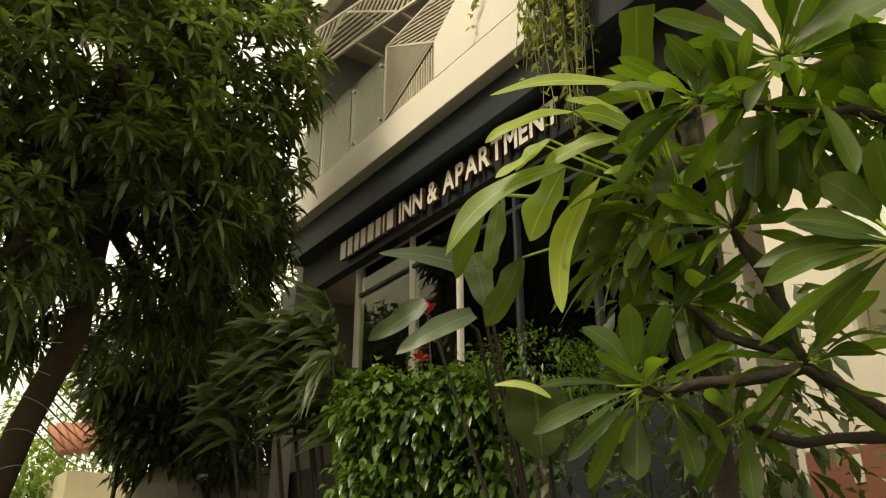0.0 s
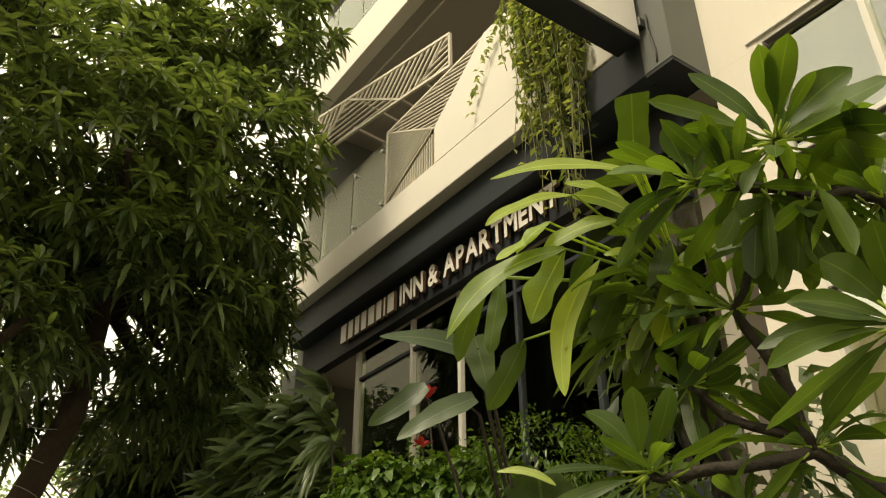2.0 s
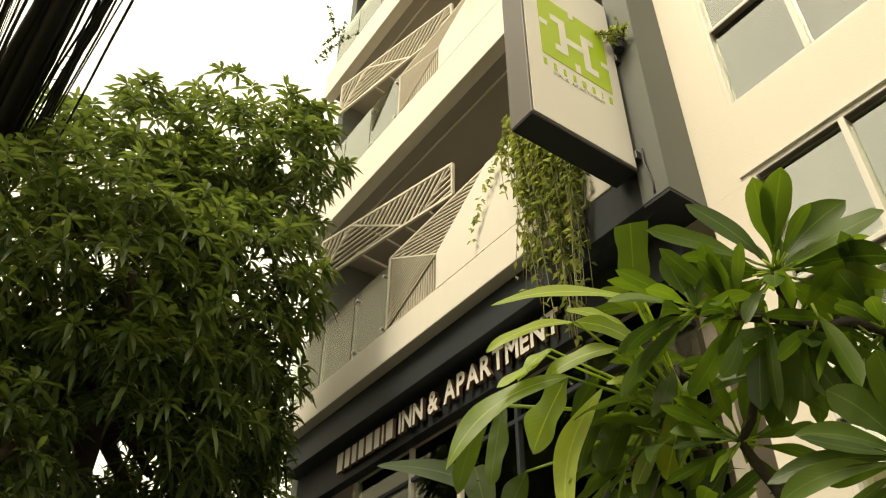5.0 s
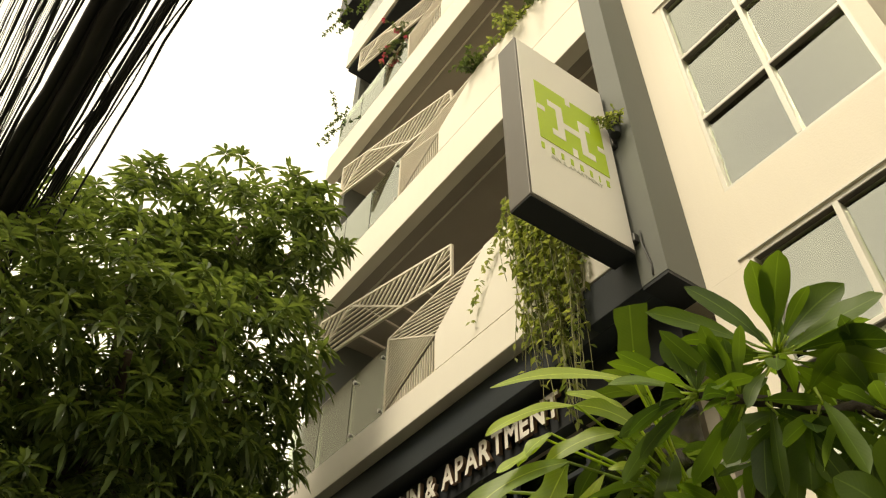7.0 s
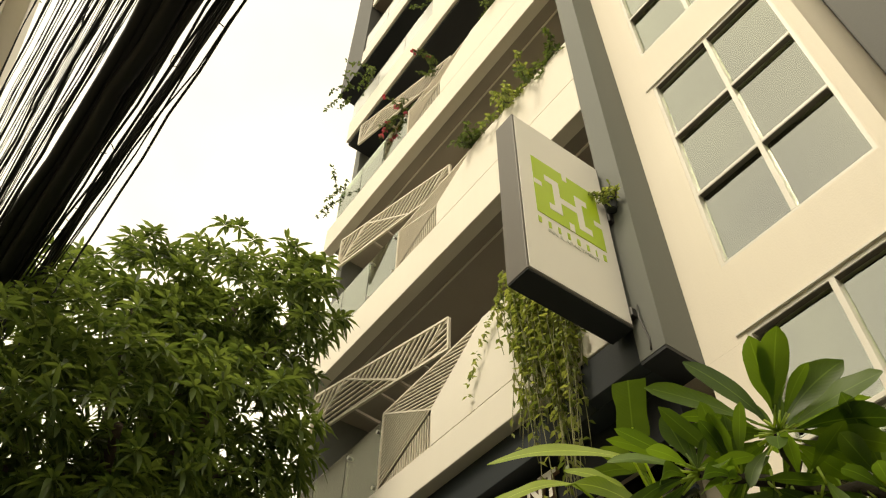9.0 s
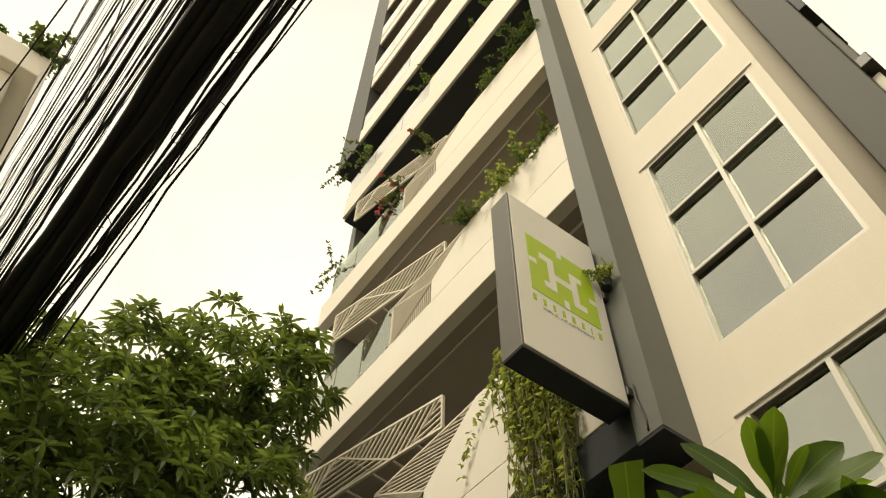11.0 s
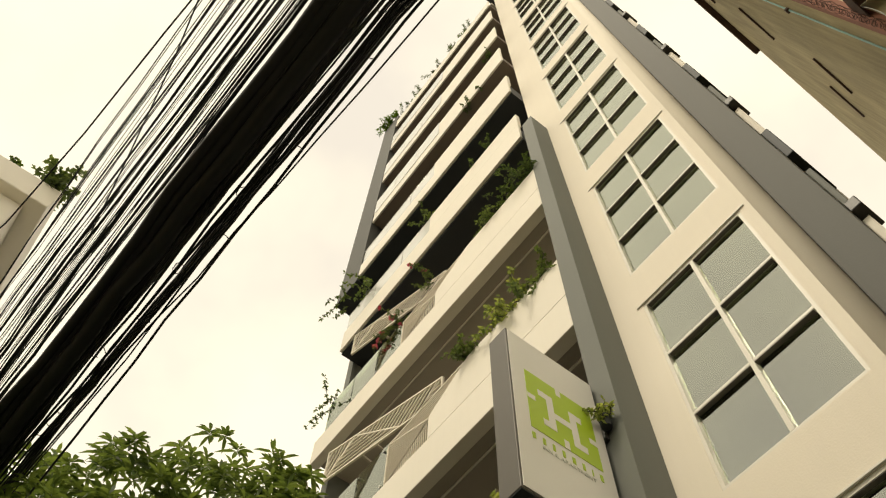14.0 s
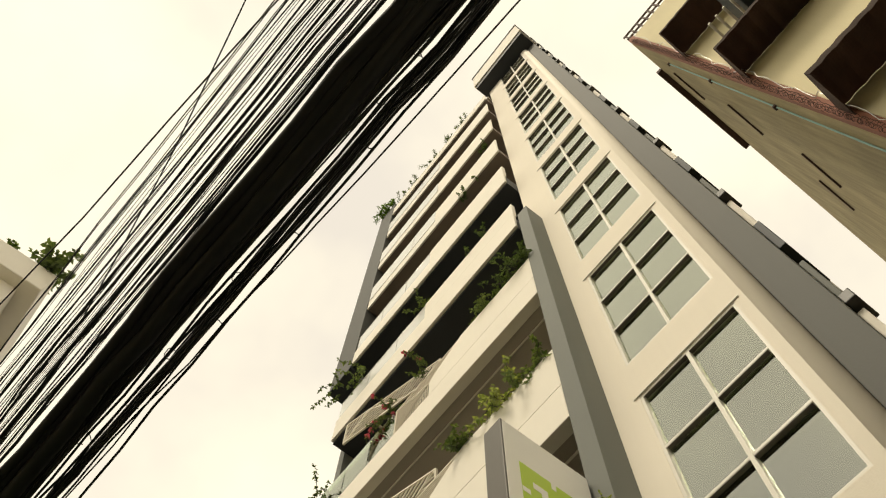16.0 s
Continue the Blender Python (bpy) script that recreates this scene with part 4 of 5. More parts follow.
def drooping_palm():
    """One frond of long hanging leaflets in front of the clump."""
    random.seed(6)
    tip = Vector((2.49, 4.91, 3.08))
    th = empty("palm_frond", (tip.x + 0.2, tip.y, 0.13), label="single palm cane with a drooping fan of long green leaflets", category="palm")
    part("cane", tube(bmesh.new(), [(tip.x + 0.2, tip.y, 0.13), (tip.x + 0.12, tip.y, tip.z * 0.6), tip], [0.02, 0.016, 0.010], 6), STEM, th)
    for k in range(17):
        az = 78 + 48 * (k / 16 - 0.5) * 2
        lv = Leaves()
        lv.blade(tip + Vector((0, 0, random.uniform(-0.03, 0.03))), unit(az, random.uniform(-55, 5)), random.uniform(0.26, 0.40), random.uniform(0.045, 0.065), random.uniform(0.5, 0.9), 0.25, 0.4, 7, face=(-0.6, -0.5, 0.5))
        lv.build("leaflet", PALM, th)
drooping_palm()


OPEN, UNDER = Vector((-0.74, -0.46, 0.18)), Vector((0.42, 0.24, 0.88))      # leaves that face the street, and leaves held level


def leaf_normal(level):
    n = (UNDER if level else OPEN) + Vector((random.gauss(0, .14), random.gauss(0, .14), random.gauss(0, .14)))
    return n.normalized()


def plumeria():
    random.seed(8)
    th = empty("plumeria", (2.6, 0.9, 0.13), label="frangipani shrub with thick grey branches and broad leaves", category="shrub")
    fork = Vector((2.55, 0.95, 1.55))
    part("trunk", tube(bmesh.new(), [(2.6, 0.9, 0.13), (2.62, 0.92, 0.9), fork], [0.06, 0.05, 0.042], 10), STEM, th)

    def branch(pts, r0, r1):
        n = len(pts)
        fine = []
        for i in range(n - 1):
            a, b = Vector(pts[i]), Vector(pts[i + 1])
            fine += [a.lerp(b, k / 3) + Vector((random.gauss(0, .006), random.gauss(0, .006), random.gauss(0, .006))) * (k > 0) for k in range(3)]
        fine.append(Vector(pts[-1]))
        m = len(fine) - 1
        part("branch", tube(bmesh.new(), fine, [r0 + (r1 - r0) * i / m + 0.002 * (i % 2) for i in range(m + 1)], 8), STEM, th)

    branch([fork, (2.25, 0.62, 2.2), (1.89, 0.74, 2.67), (1.81, 0.92, 2.755), (1.67, 1.0, 2.77), (1.585, 1.06, 2.785)], 0.022, 0.012)
    branch([(1.81, 0.92, 2.755), (1.775, 0.895, 2.80), (1.71, 0.88, 2.86)], 0.018, 0.013)
    branch([fork, (2.25, 1.0, 1.95), (2.0, 1.14, 2.13), (1.86, 1.30, 2.10), (1.74, 1.42, 2.08), (1.69, 1.45, 2.09)], 0.026, 0.012)
    branch([(2.0, 1.14, 2.13), (1.93, 1.15, 2.34), (1.84, 1.19, 2.52), (1.82, 1.05, 2.67)], 0.020, 0.010)
    branch([(2.25, 1.0, 1.95), (2.0, 0.78, 2.2), (1.78, 0.73, 2.30)], 0.019, 0.012)
    branch([(2.0, 1.14, 2.13), (1.9, 1.32, 2.25), (1.84, 1.38, 2.35)], 0.016, 0.010)
    branch([(2.25, 1.0, 1.95), (2.1, 1.25, 1.95), (1.94, 1.34, 2.02)], 0.018, 0.010)

    def shoot(tip, leaves, more=9):
        """A shoot's tip with its leaves: azimuth, elevation, length, width, arch, and 1 where the blade lies level."""
        tip = Vector(tip)
        for i, (az, el, ln, w, sag, level) in enumerate(leaves):
            d = unit(az, el)
            foot = tip + Vector((random.gauss(0, .008), random.gauss(0, .008), random.gauss(0, .006)))
            start = foot + d * (0.03 + 0.012 * (i % 3))
            lv = Leaves()
            lv.arch(start, az, el, ln * 0.93, w * (0.86 if level else 0.92), sag, leaf_normal(level), "oval", 12, 0.035, random.uniform(0.1, 0.3))
            leaf = lv.build("leaf", PLUME, th)
            part("stalk", tube(bmesh.new(), [foot, start + d * 0.02], [0.0045, 0.003], 5), FERN, leaf)
        for i in range(more):      # further leaves of the whorl
            az, el = random.gauss(-60, 100), random.uniform(-45, 50)
            d = unit(az, el)
            lv = Leaves()
            lv.arch(tip + d * 0.04, az, el, random.uniform(.15, .24), random.uniform(.036, .054), random.uniform(0, .1), leaf_normal(1), "oval", 10, 0.035, random.uniform(0.1, 0.3))
            leaf = lv.build("leaf", PLUME, th)
            part("stalk", tube(bmesh.new(), [tip, tip + d * 0.06], [0.0045, 0.003], 5), FERN, leaf)
        for i in range(3):      # short young leaves round the bud
            lv = Leaves()
            lv.arch(tip, random.uniform(0, 360), random.uniform(30, 80), random.uniform(.07, .11), 0.025, 0.0, leaf_normal(0), "oval", 6, 0.03, 0.3)
            lv.build("leaf", PLUME, th)

    for i in range(26):      # leaves that hang below the long branch
        k = random.random()
        b = Vector((1.93, 0.70, 2.64)).lerp(Vector((1.70, 0.98, 2.76)), k) + Vector((random.gauss(.03, .03), random.gauss(0, .02), random.gauss(0, .02)))
        az, el = random.uniform(0, 360), random.uniform(-85, -25)
        lv = Leaves()
        lv.arch(b, az, el, random.uniform(.17, .27), random.uniform(.045, .065), random.uniform(0, .1), leaf_normal(1), "oval", 10, 0.035, 0.2)
        leaf = lv.build("leaf", PLUME, th)
        part("stalk", tube(bmesh.new(), [b + Vector((0, 0, 0.02)), b + unit(az, el) * 0.03], [0.0045, 0.003], 5), FERN, leaf)

    shoot((1.71, 0.88, 2.86), [(63, 43, 0.294, 0.074, 0.07, 0), (120, 38, 0.239, 0.074, 0.04, 0), (142, 35, 0.247, 0.086, 0.04, 0), (-169, 28, 0.264, 0.103, 0.08, 0), (-175, 4, 0.291, 0.083, 0.03, 0), (60, 18, 0.328, 0.06, 0.04, 0), (31, 13, 0.243, 0.073, 0.03, 1), (-163, -16, 0.254, 0.096, 0.07, 1), (-155, -30, 0.246, 0.083, 0.02, 1), (29, 7, 0.276, 0.043, -0.02, 0), (32, -51, 0.134, 0.043, 0.12, 0)], more=24)
    shoot((1.58, 1.06, 2.79), [(40, 17, 0.221, 0.049, 0.11, 0), (41, -24, 0.226, 0.049, 0.05, 1), (28, -40, 0.281, 0.049, 0.07, 1), (87, 62, 0.15, 0.068, -0.0, 0), (73, 18, 0.208, 0.052, 0.01, 1), (68, -21, 0.096, 0.071, 0.34, 1)])
    shoot((1.67, 1.0, 2.77), [(-2, -37, 0.251, 0.073, -0.03, 1), (26, -61, 0.155, 0.059, -0.11, 1), (100, 30, 0.155, 0.049, 0.06, 1), (87, 63, 0.165, 0.049, 0.05, 1), (108, 35, 0.17, 0.052, 0.03, 1), (112, 36, 0.175, 0.052, 0.01, 1), (126, 68, 0.151, 0.049, 0.01, 1)])
    shoot((1.81, 0.92, 2.76), [(-10, -43, 0.271, 0.094, -0.01, 1), (-7, -74, 0.197, 0.124, -0.05, 1), (46, -26, 0.135, 0.077, 0.1, 0), (-19, -48, 0.28, 0.084, 0.04, 1)])
    shoot((1.89, 0.74, 2.67), [(-2, -19, 0.13, 0.036, 0.03, 0), (41, -50, 0.116, 0.06, -0.15, 1), (93, 34, 0.152, 0.069, 0.01, 1), (124, 70, 0.159, 0.083, 0.01, 1), (52, -10, 0.119, 0.05, 0.08, 1), (-47, -81, 0.211, 0.083, -0.01, 1)], more=16)
    shoot((1.84, 1.19, 2.52), [(34, 18, 0.184, 0.058, 0.07, 0), (56, -8, 0.159, 0.024, 0.02, 0), (104, 42, 0.166, 0.068, 0.02, 0), (175, 62, 0.24, 0.068, -0.01, 1), (44, -25, 0.216, 0.058, 0.01, 1), (33, -50, 0.234, 0.082, 0.0, 1), (-142, 7, 0.169, 0.051, -0.05, 1), (156, 38, 0.182, 0.079, 0.1, 1)])
    shoot((1.82, 1.05, 2.67), [(18, 6, 0.115, 0.031, 0.09, 0), (52, -19, 0.137, 0.027, 0.02, 0), (-158, -53, 0.144, 0.051, -0.01, 1), (-49, -53, 0.161, 0.068, 0.05, 1)])
    shoot((1.78, 0.73, 2.3), [(28, 24, 0.245, 0.059, 0.09, 0), (49, 14, 0.228, 0.035, -0.02, 0), (70, 35, 0.19, 0.097, 0.09, 0), (23, 2, 0.331, 0.056, 0.1, 0), (36, -12, 0.29, 0.062, 0.11, 0), (28, -32, 0.364, 0.083, 0.01, 1), (6, -34, 0.26, 0.071, 0.05, 1), (113, 51, 0.215, 0.088, 0.01, 1)], more=8)
    shoot((1.84, 1.38, 2.35), [(30, 31, 0.102, 0.024, 0.01, 0), (92, 31, 0.122, 0.049, 0.05, 0), (46, -53, 0.197, 0.066, 0.07, 1), (-173, 73, 0.167, 0.07, 0.16, 1), (-173, 5, 0.145, 0.063, -0.14, 1), (165, -83, 0.169, 0.077, 0.05, 1)])
    shoot((1.69, 1.45, 2.09), [(47, 48, 0.212, 0.072, 0.1, 0), (131, 58, 0.214, 0.079, -0.0, 0), (58, -1, 0.254, 0.028, 0.06, 0), (35, -19, 0.32, 0.062, 0.06, 0), (52, -41, 0.261, 0.049, 0.03, 0), (92, -81, 0.207, 0.09, -0.03, 1), (18, -56, 0.303, 0.062, 0.02, 1), (168, 50, 0.221, 0.069, -0.05, 1), (-163, 17, 0.241, 0.059, -0.02, 1), (31, -18, 0.225, 0.039, 0.12, 1)], more=4)
    shoot((1.74, 1.42, 2.08), [(-120, -44, 0.219, 0.076, 0.12, 1), (-166, 18, 0.199, 0.056, 0.08, 1), (-176, -76, 0.195, 0.073, 0.07, 1)])
    shoot((2.0, 1.14, 2.14), [(36, 44, 0.222, 0.037, -0.03, 1), (-172, 5, 0.206, 0.031, 0.2, 1), (41, -34, 0.252, 0.041, -0.05, 1), (4, -51, 0.235, 0.051, -0.07, 1), (-167, -34, 0.191, 0.034, -0.13, 1), (-170, -6, 0.194, 0.024, 0.13, 1), (-130, -48, 0.245, 0.048, -0.03, 1), (47, -21, 0.2, 0.031, 0.14, 1), (83, 47, 0.191, 0.078, -0.07, 1), (-158, 39, 0.267, 0.064, 0.07, 1)], more=14)
    shoot((1.94, 1.34, 2.02), [(14, -51, 0.223, 0.079, 0.06, 1), (126, -80, 0.203, 0.076, 0.01, 1), (55, -27, 0.171, 0.062, 0.09, 1)])
plumeria()


def paddle_plant():
    """Long paddle leaves on thin stalks, arching out of one crown."""
    random.seed(9)
    th = empty("paddle_plant", (2.3, 1.75, 0.13), label="epiphyte with long paddle leaves, bright yellow-green where lit", category="plant")
    crown = Vector((1.95, 1.40, 2.60))
    part("stem", tube(bmesh.new(), [(2.3, 1.75, 0.13), (2.28, 1.65, 1.6), crown], [0.05, 0.045, 0.03], 8), STEM, th)

    def fan(leaves):
        for base, az, el, ln, w, sag, level in leaves:
            b, d = Vector(base), unit(az, el)
            top = ln < 0.18 and w > 0.09
            lv = Leaves()
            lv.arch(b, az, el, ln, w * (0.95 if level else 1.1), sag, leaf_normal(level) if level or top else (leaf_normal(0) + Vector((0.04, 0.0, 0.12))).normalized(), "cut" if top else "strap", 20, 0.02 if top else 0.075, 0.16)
            # light and shade put into the colour: level and cut leaves take the dark tone
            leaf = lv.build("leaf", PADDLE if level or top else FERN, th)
            mid = crown.lerp(b, 0.55) + Vector((0, 0, 0.05))
            part("stalk", tube(bmesh.new(), [crown, mid, b, b + d * 0.03], [0.006, 0.005, 0.004, 0.003], 6), FERN, leaf)

    fan([((1.53, 1.52, 2.77), 2, -47, 0.257, 0.106, 0.04, 0), ((1.61, 1.46, 2.73), 8, -66, 0.426, 0.081, 0.16, 0), ((1.53, 1.52, 2.77), 41, -34, 0.459, 0.074, 0.15, 0), ((1.62, 1.37, 2.83), 29, -12, 0.259, 0.053, 0.11, 0), ((1.6, 1.28, 2.95), 53, -2, 0.429, 0.049, 0.09, 0), ((1.5, 1.43, 2.91), 50, -19, 0.292, 0.039, 0.1, 0), ((1.65, 1.33, 2.83), 48, 27, 0.21, 0.049, 0.11, 0)])
    fan([((1.63, 1.36, 2.91), 46, 23, 0.182, 0.032, 0.07, 0), ((1.49, 1.56, 2.85), 51, -34, 0.192, 0.04, -0.01, 0), ((1.5, 1.55, 2.87), 51, -46, 0.154, 0.05, 0.08, 0), ((1.72, 1.39, 2.76), 28, 9, 0.116, 0.023, 0.06, 0), ((1.71, 1.45, 2.71), 27, -62, 0.243, 0.097, -0.01, 1), ((1.66, 1.49, 2.72), 29, -62, 0.234, 0.061, 0.06, 1), ((1.81, 1.33, 2.69), -14, -52, 0.238, 0.086, -0.01, 0), ((1.79, 1.43, 2.6), 41, -59, 0.182, 0.043, 0.02, 0), ((1.61, 1.27, 3.03), 135, 33, 0.176, 0.097, 0.0, 0)])
    fan([((1.42, 1.78, 2.75), -2, -54, 0.29, 0.07, 0.06, 1), ((1.46, 1.75, 2.75), 8, -75, 0.252, 0.073, 0.02, 1), ((1.56, 1.77, 2.56), 43, -60, 0.257, 0.088, -0.02, 1), ((1.76, 1.35, 2.86), 7, -23, 0.13, 0.033, 0.09, 0), ((1.76, 1.37, 2.84), 37, -49, 0.184, 0.055, 0.05, 1), ((1.7, 1.32, 2.96), 78, 15, 0.166, 0.062, 0.08, 1), ((1.69, 1.33, 2.98), 31, 5, 0.163, 0.055, 0.07, 1), ((1.8, 1.34, 2.81), 28, -65, 0.176, 0.066, -0.03, 1), ((1.66, 1.5, 2.82), 35, -57, 0.192, 0.055, 0.06, 1)])
    for k in range(44):    # more leaves in the shaded colour, which darken the crown's inside
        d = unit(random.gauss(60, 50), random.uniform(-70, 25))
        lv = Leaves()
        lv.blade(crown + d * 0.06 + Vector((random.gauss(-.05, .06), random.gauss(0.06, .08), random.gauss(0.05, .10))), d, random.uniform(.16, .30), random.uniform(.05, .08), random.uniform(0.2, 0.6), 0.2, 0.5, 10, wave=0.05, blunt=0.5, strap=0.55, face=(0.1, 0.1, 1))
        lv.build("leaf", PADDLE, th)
paddle_plant()


def elephant_ear():
    random.seed(3)
    th = empty("elephant_ear", (2.5, 2.85, 0.13), label="elephant ear plant with large grey-green heart-shaped leaves", category="plant")
    root = Vector((2.5, 2.85, 0.13))

    def ears(leaves):
        for base, az, el, ln, w, sag, level in leaves:
            b, d = Vector(base), unit(az, el)
            lv = Leaves()
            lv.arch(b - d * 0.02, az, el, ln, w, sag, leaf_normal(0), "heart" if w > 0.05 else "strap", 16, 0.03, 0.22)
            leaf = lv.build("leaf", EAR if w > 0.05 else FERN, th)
            part("stalk", tube(bmesh.new(), [root, root.lerp(b, 0.6) + Vector((0.12, 0.0, 0.2)), b + Vector((0.04, 0.0, -0.05)), b + d * 0.03], [0.012, 0.009, 0.007, 0.004], 6), STEM, leaf)

    ears([((1.8, 2.37, 2.77), 56, 10, 0.394, 0.097, 0.06, 0), ((1.84, 2.43, 2.59), 58, -29, 0.356, 0.106, 0.04, 0), ((1.81, 2.35, 2.81), -105, -77, 0.237, 0.124, 0.06, 1)])
    ears([((1.89, 2.11, 2.23), -55, -73, 0.261, 0.25, -0.04, 1), ((1.79, 2.19, 2.25), -144, -17, 0.217, 0.031, 0.11, 0)])
    ears([((1.83, 2.76, 2.73), 41, -30, 0.309, 0.111, -0.02, 1)])
elephant_ear()


def hanging_vine():
    random.seed(14)
    th = empty("hanging_vine", (XB - 0.05, 3.4, U + 5.35), label="curtain of trailing vine hanging over a balcony parapet", category="vine")
    lv = Leaves()
    for i in range(95):
        y = random.gauss(3.32, 0.19)
        y = max(2.98, min(3.84, y))
        x = XB - 0.03 - random.random() * 0.16
        top = U + 5.36 + random.uniform(-0.05, 0.12)
        ln = random.uniform(0.9, 2.1) if y < 3.75 else random.uniform(0.3, 1.0)
        if random.random() < 0.2:
            ln = random.uniform(2.2, 2.65)
        ph = random.random() * 6
        pts = [Vector((XB + 0.06, y, top - 0.05)), Vector((x, y, top + 0.03))]
        n = int(ln / 0.16)
        for k in range(1, n + 1):
            s = k / n
            pts.append(Vector((x - 0.03 * math.sin(ph + 3 * s), y + 0.045 * math.sin(ph + 4 * s), top - ln * s)))
        part("strand", tube(bmesh.new(), pts, 0.0032, 4), VINESTEM, th)
        for k in range(1, len(pts) - 1):
            s = (k - 1) / max(1, n)
            dens = 7 if s < 0.5 else 3 if s < 0.8 else 1
            for j in range(dens):
                p = pts[k].lerp(pts[k + 1], random.random())
                d = unit(random.uniform(0, 360), random.uniform(-60, 10))
                q = random.uniform(0.055, 0.09)
                lv.blade(p, d, q, q * 0.48, 0.4, 0.2, 0.45, 2)
    for k in range(64):     # one shoot reaching along the parapet
        s = random.random()
        p = Vector((XB - 0.06, 3.86 + 0.55 * s, U + 5.22 - 0.75 * s * s + random.uniform(-0.04, 0.04)))
        lv.blade(p, unit(random.uniform(0, 360), random.uniform(-50, 40)), 0.06, 0.03, 0.3, 0.2, 0.45, 2)
    lv.build("foliage", VINE, th)
hanging_vine()


def sprig(name, label, at, n, spread, length, leaf, material, bloom=0, lean=(0, 0, 0.4), ratio=0.5):
    """A balcony plant of several thin, leafy shoots."""
    at = Vector(at)
    th = empty(name, at, label=label, category="plant")
    lv, fl = Leaves(), Leaves()
    for i in range(n):
        b = at + Vector((random.uniform(-0.08, 0.1), random.uniform(-spread, spread), random.uniform(-0.05, 0.05)))
        d = (Vector(lean) + Vector((random.gauss(-0.15, 0.28), random.gauss(0, 0.5), random.gauss(0, 0.3)))).normalized()
        ln = length * random.uniform(0.5, 1.2)
        pts = [b]
        for k in range(1, 7):
            s = k / 6
            pts.append(b + d * (ln * s) + Vector((0, 0, -0.45 * ln * s * s)) + Vector((random.gauss(0, .02), random.gauss(0, .02), random.gauss(0, .02))))
        part("shoot", tube(bmesh.new(), pts, [0.006] * 4 + [0.004, 0.003, 0.002], 4), STEM, th)
        for k in range(1, 7):
            for j in range(6):
                p = pts[k - 1].lerp(pts[k], random.random())
                q = leaf * random.uniform(0.6, 1.3)
                lv.blade(p, unit(random.uniform(0, 360), random.uniform(-40, 50)), q, q * ratio, 0.3, 0.2, 0.45, 2)
            if bloom and k > 3 and random.random() < bloom:
                for j in range(5):
                    fl.blade(pts[k], unit(random.uniform(0, 360), random.uniform(-40, 50)), 0.07, 0.06, 0.2, 0.2, 0.5, 2)
    lv.build("foliage", material, th)
    if fl.v:
        fl.build("blossom", PETAL, th, "pink blossom")


random.seed(31)
GREEN = "leafy green plant growing over a balcony parapet"
sprig("balcony_plant", GREEN, (XB + 0.06, 3.0, U + 8.45), 8, 0.28, 0.44, 0.080, PALM, ratio=0.4)
sprig("balcony_plant", "dense green plant trailing down a white balcony parapet", (XB + 0.02, 3.45, U + 8.45), 13, 0.30, 0.44, 0.072, VINE, lean=(-0.3, 0.1, 0.1))
sprig("balcony_plant", "small potted green shrub on a balcony parapet", (XB + 0.06, 4.28, U + 8.42), 8, 0.09, 0.34, 0.068, PALM, bloom=0.03)
sprig("balcony_plant", "dense dark green shrubs filling a balcony corner", (XB + 0.14, 2.9, U + 11.7), 26, 0.24, 0.62, 0.085, DUSK, ratio=0.35)
sprig("balcony_plant", GREEN, (XB + 0.07, 3.4, U + 11.66), 16, 0.40, 0.36, 0.065, PALM)
sprig("bougainvillea", "bougainvillea with pink blossom on a balcony", (XB + 0.02, 6.3, U + 11.75), 9, 0.38, 0.52, 0.056, PALM, bloom=0.28)
sprig("bougainvillea", "thin flowering climber on a balcony rail", (XB + 0.02, 5.45, U + 12.0), 6, 0.25, 0.72, 0.060, PALM, bloom=0.10, lean=(0, 0, 1.0))
sprig("balcony_plant", GREEN, (XB + 0.02, 8.3, U + 11.75), 5, 0.25, 0.60, 0.068, PALM, lean=(-0.2, 0.5, 0.2))
sprig("balcony_plant", GREEN, (XB + 0.02, 7.75, U + 15.1), 6, 0.35, 0.60, 0.080, PALM, lean=(-0.3, 0.2, 0.2))
sprig("balcony_plant", GREEN, (XB - 0.0, 8.75, U + 16.2), 4, 0.2, 0.48, 0.080, PALM, lean=(-0.5, 0.6, 0.0))
sprig("balcony_plant", GREEN, (XB + 0.04, 5.5, U + 15.1), 7, 0.22, 0.55, 0.065, PALM)
sprig("balcony_plant", GREEN, (XB + 0.02, 3.75, U + 15.05), 5, 0.3, 0.72, 0.072, DUSK, lean=(0, 0, 1.2))
sprig("balcony_plant", GREEN, (XB + 0.08, 3.85, U + 20.0), 8, 0.4, 0.60, 0.065, DUSK, lean=(0, 0, 1.2))
sprig("balcony_plant", GREEN, (XB + 0.08, 3.3, U + 22.9), 5, 0.3, 0.60, 0.065, DUSK, lean=(0, 0, 1.2))
sprig("roof_plant", "grassy plants along the roof edge", (XB + 0.05, 8.9, U + 31.1), 16, 0.4, 0.7, 0.15, HEDGE, lean=(-0.2, 0.2, 1.0), ratio=0.25)
for y in (7.7, 6.9, 5.9, 4.9, 4.0):
    sprig("roof_plant", "thin grasses along the roof edge", (XB + 0.05, y, U + 30.2), 6, 0.3, 0.55, 0.10, PALM, lean=(-0.1, 0, 1.3), ratio=0.2)
sprig("fin_plant", "small potted fern fixed to the grey fin", (XB - 0.05, 2.42, U + 5.22), 9, 0.04, 0.17, 0.04, VINE, lean=(-0.3, 0, 0.3))
sprig("house_plant", "shrub on the roof of the white house", (-3.4, 10.8, U + 16.4), 26, 0.45, 1.1, 0.17, PALM, lean=(0.1, 0, 1.0))
sprig("house_plant", "small shrubs on the roof of the white house", (-4.3, 10.8, U + 16.4), 10, 0.3, 0.5, 0.12, PALM, lean=(0, 0, 1.0))
bm = bmesh.new()
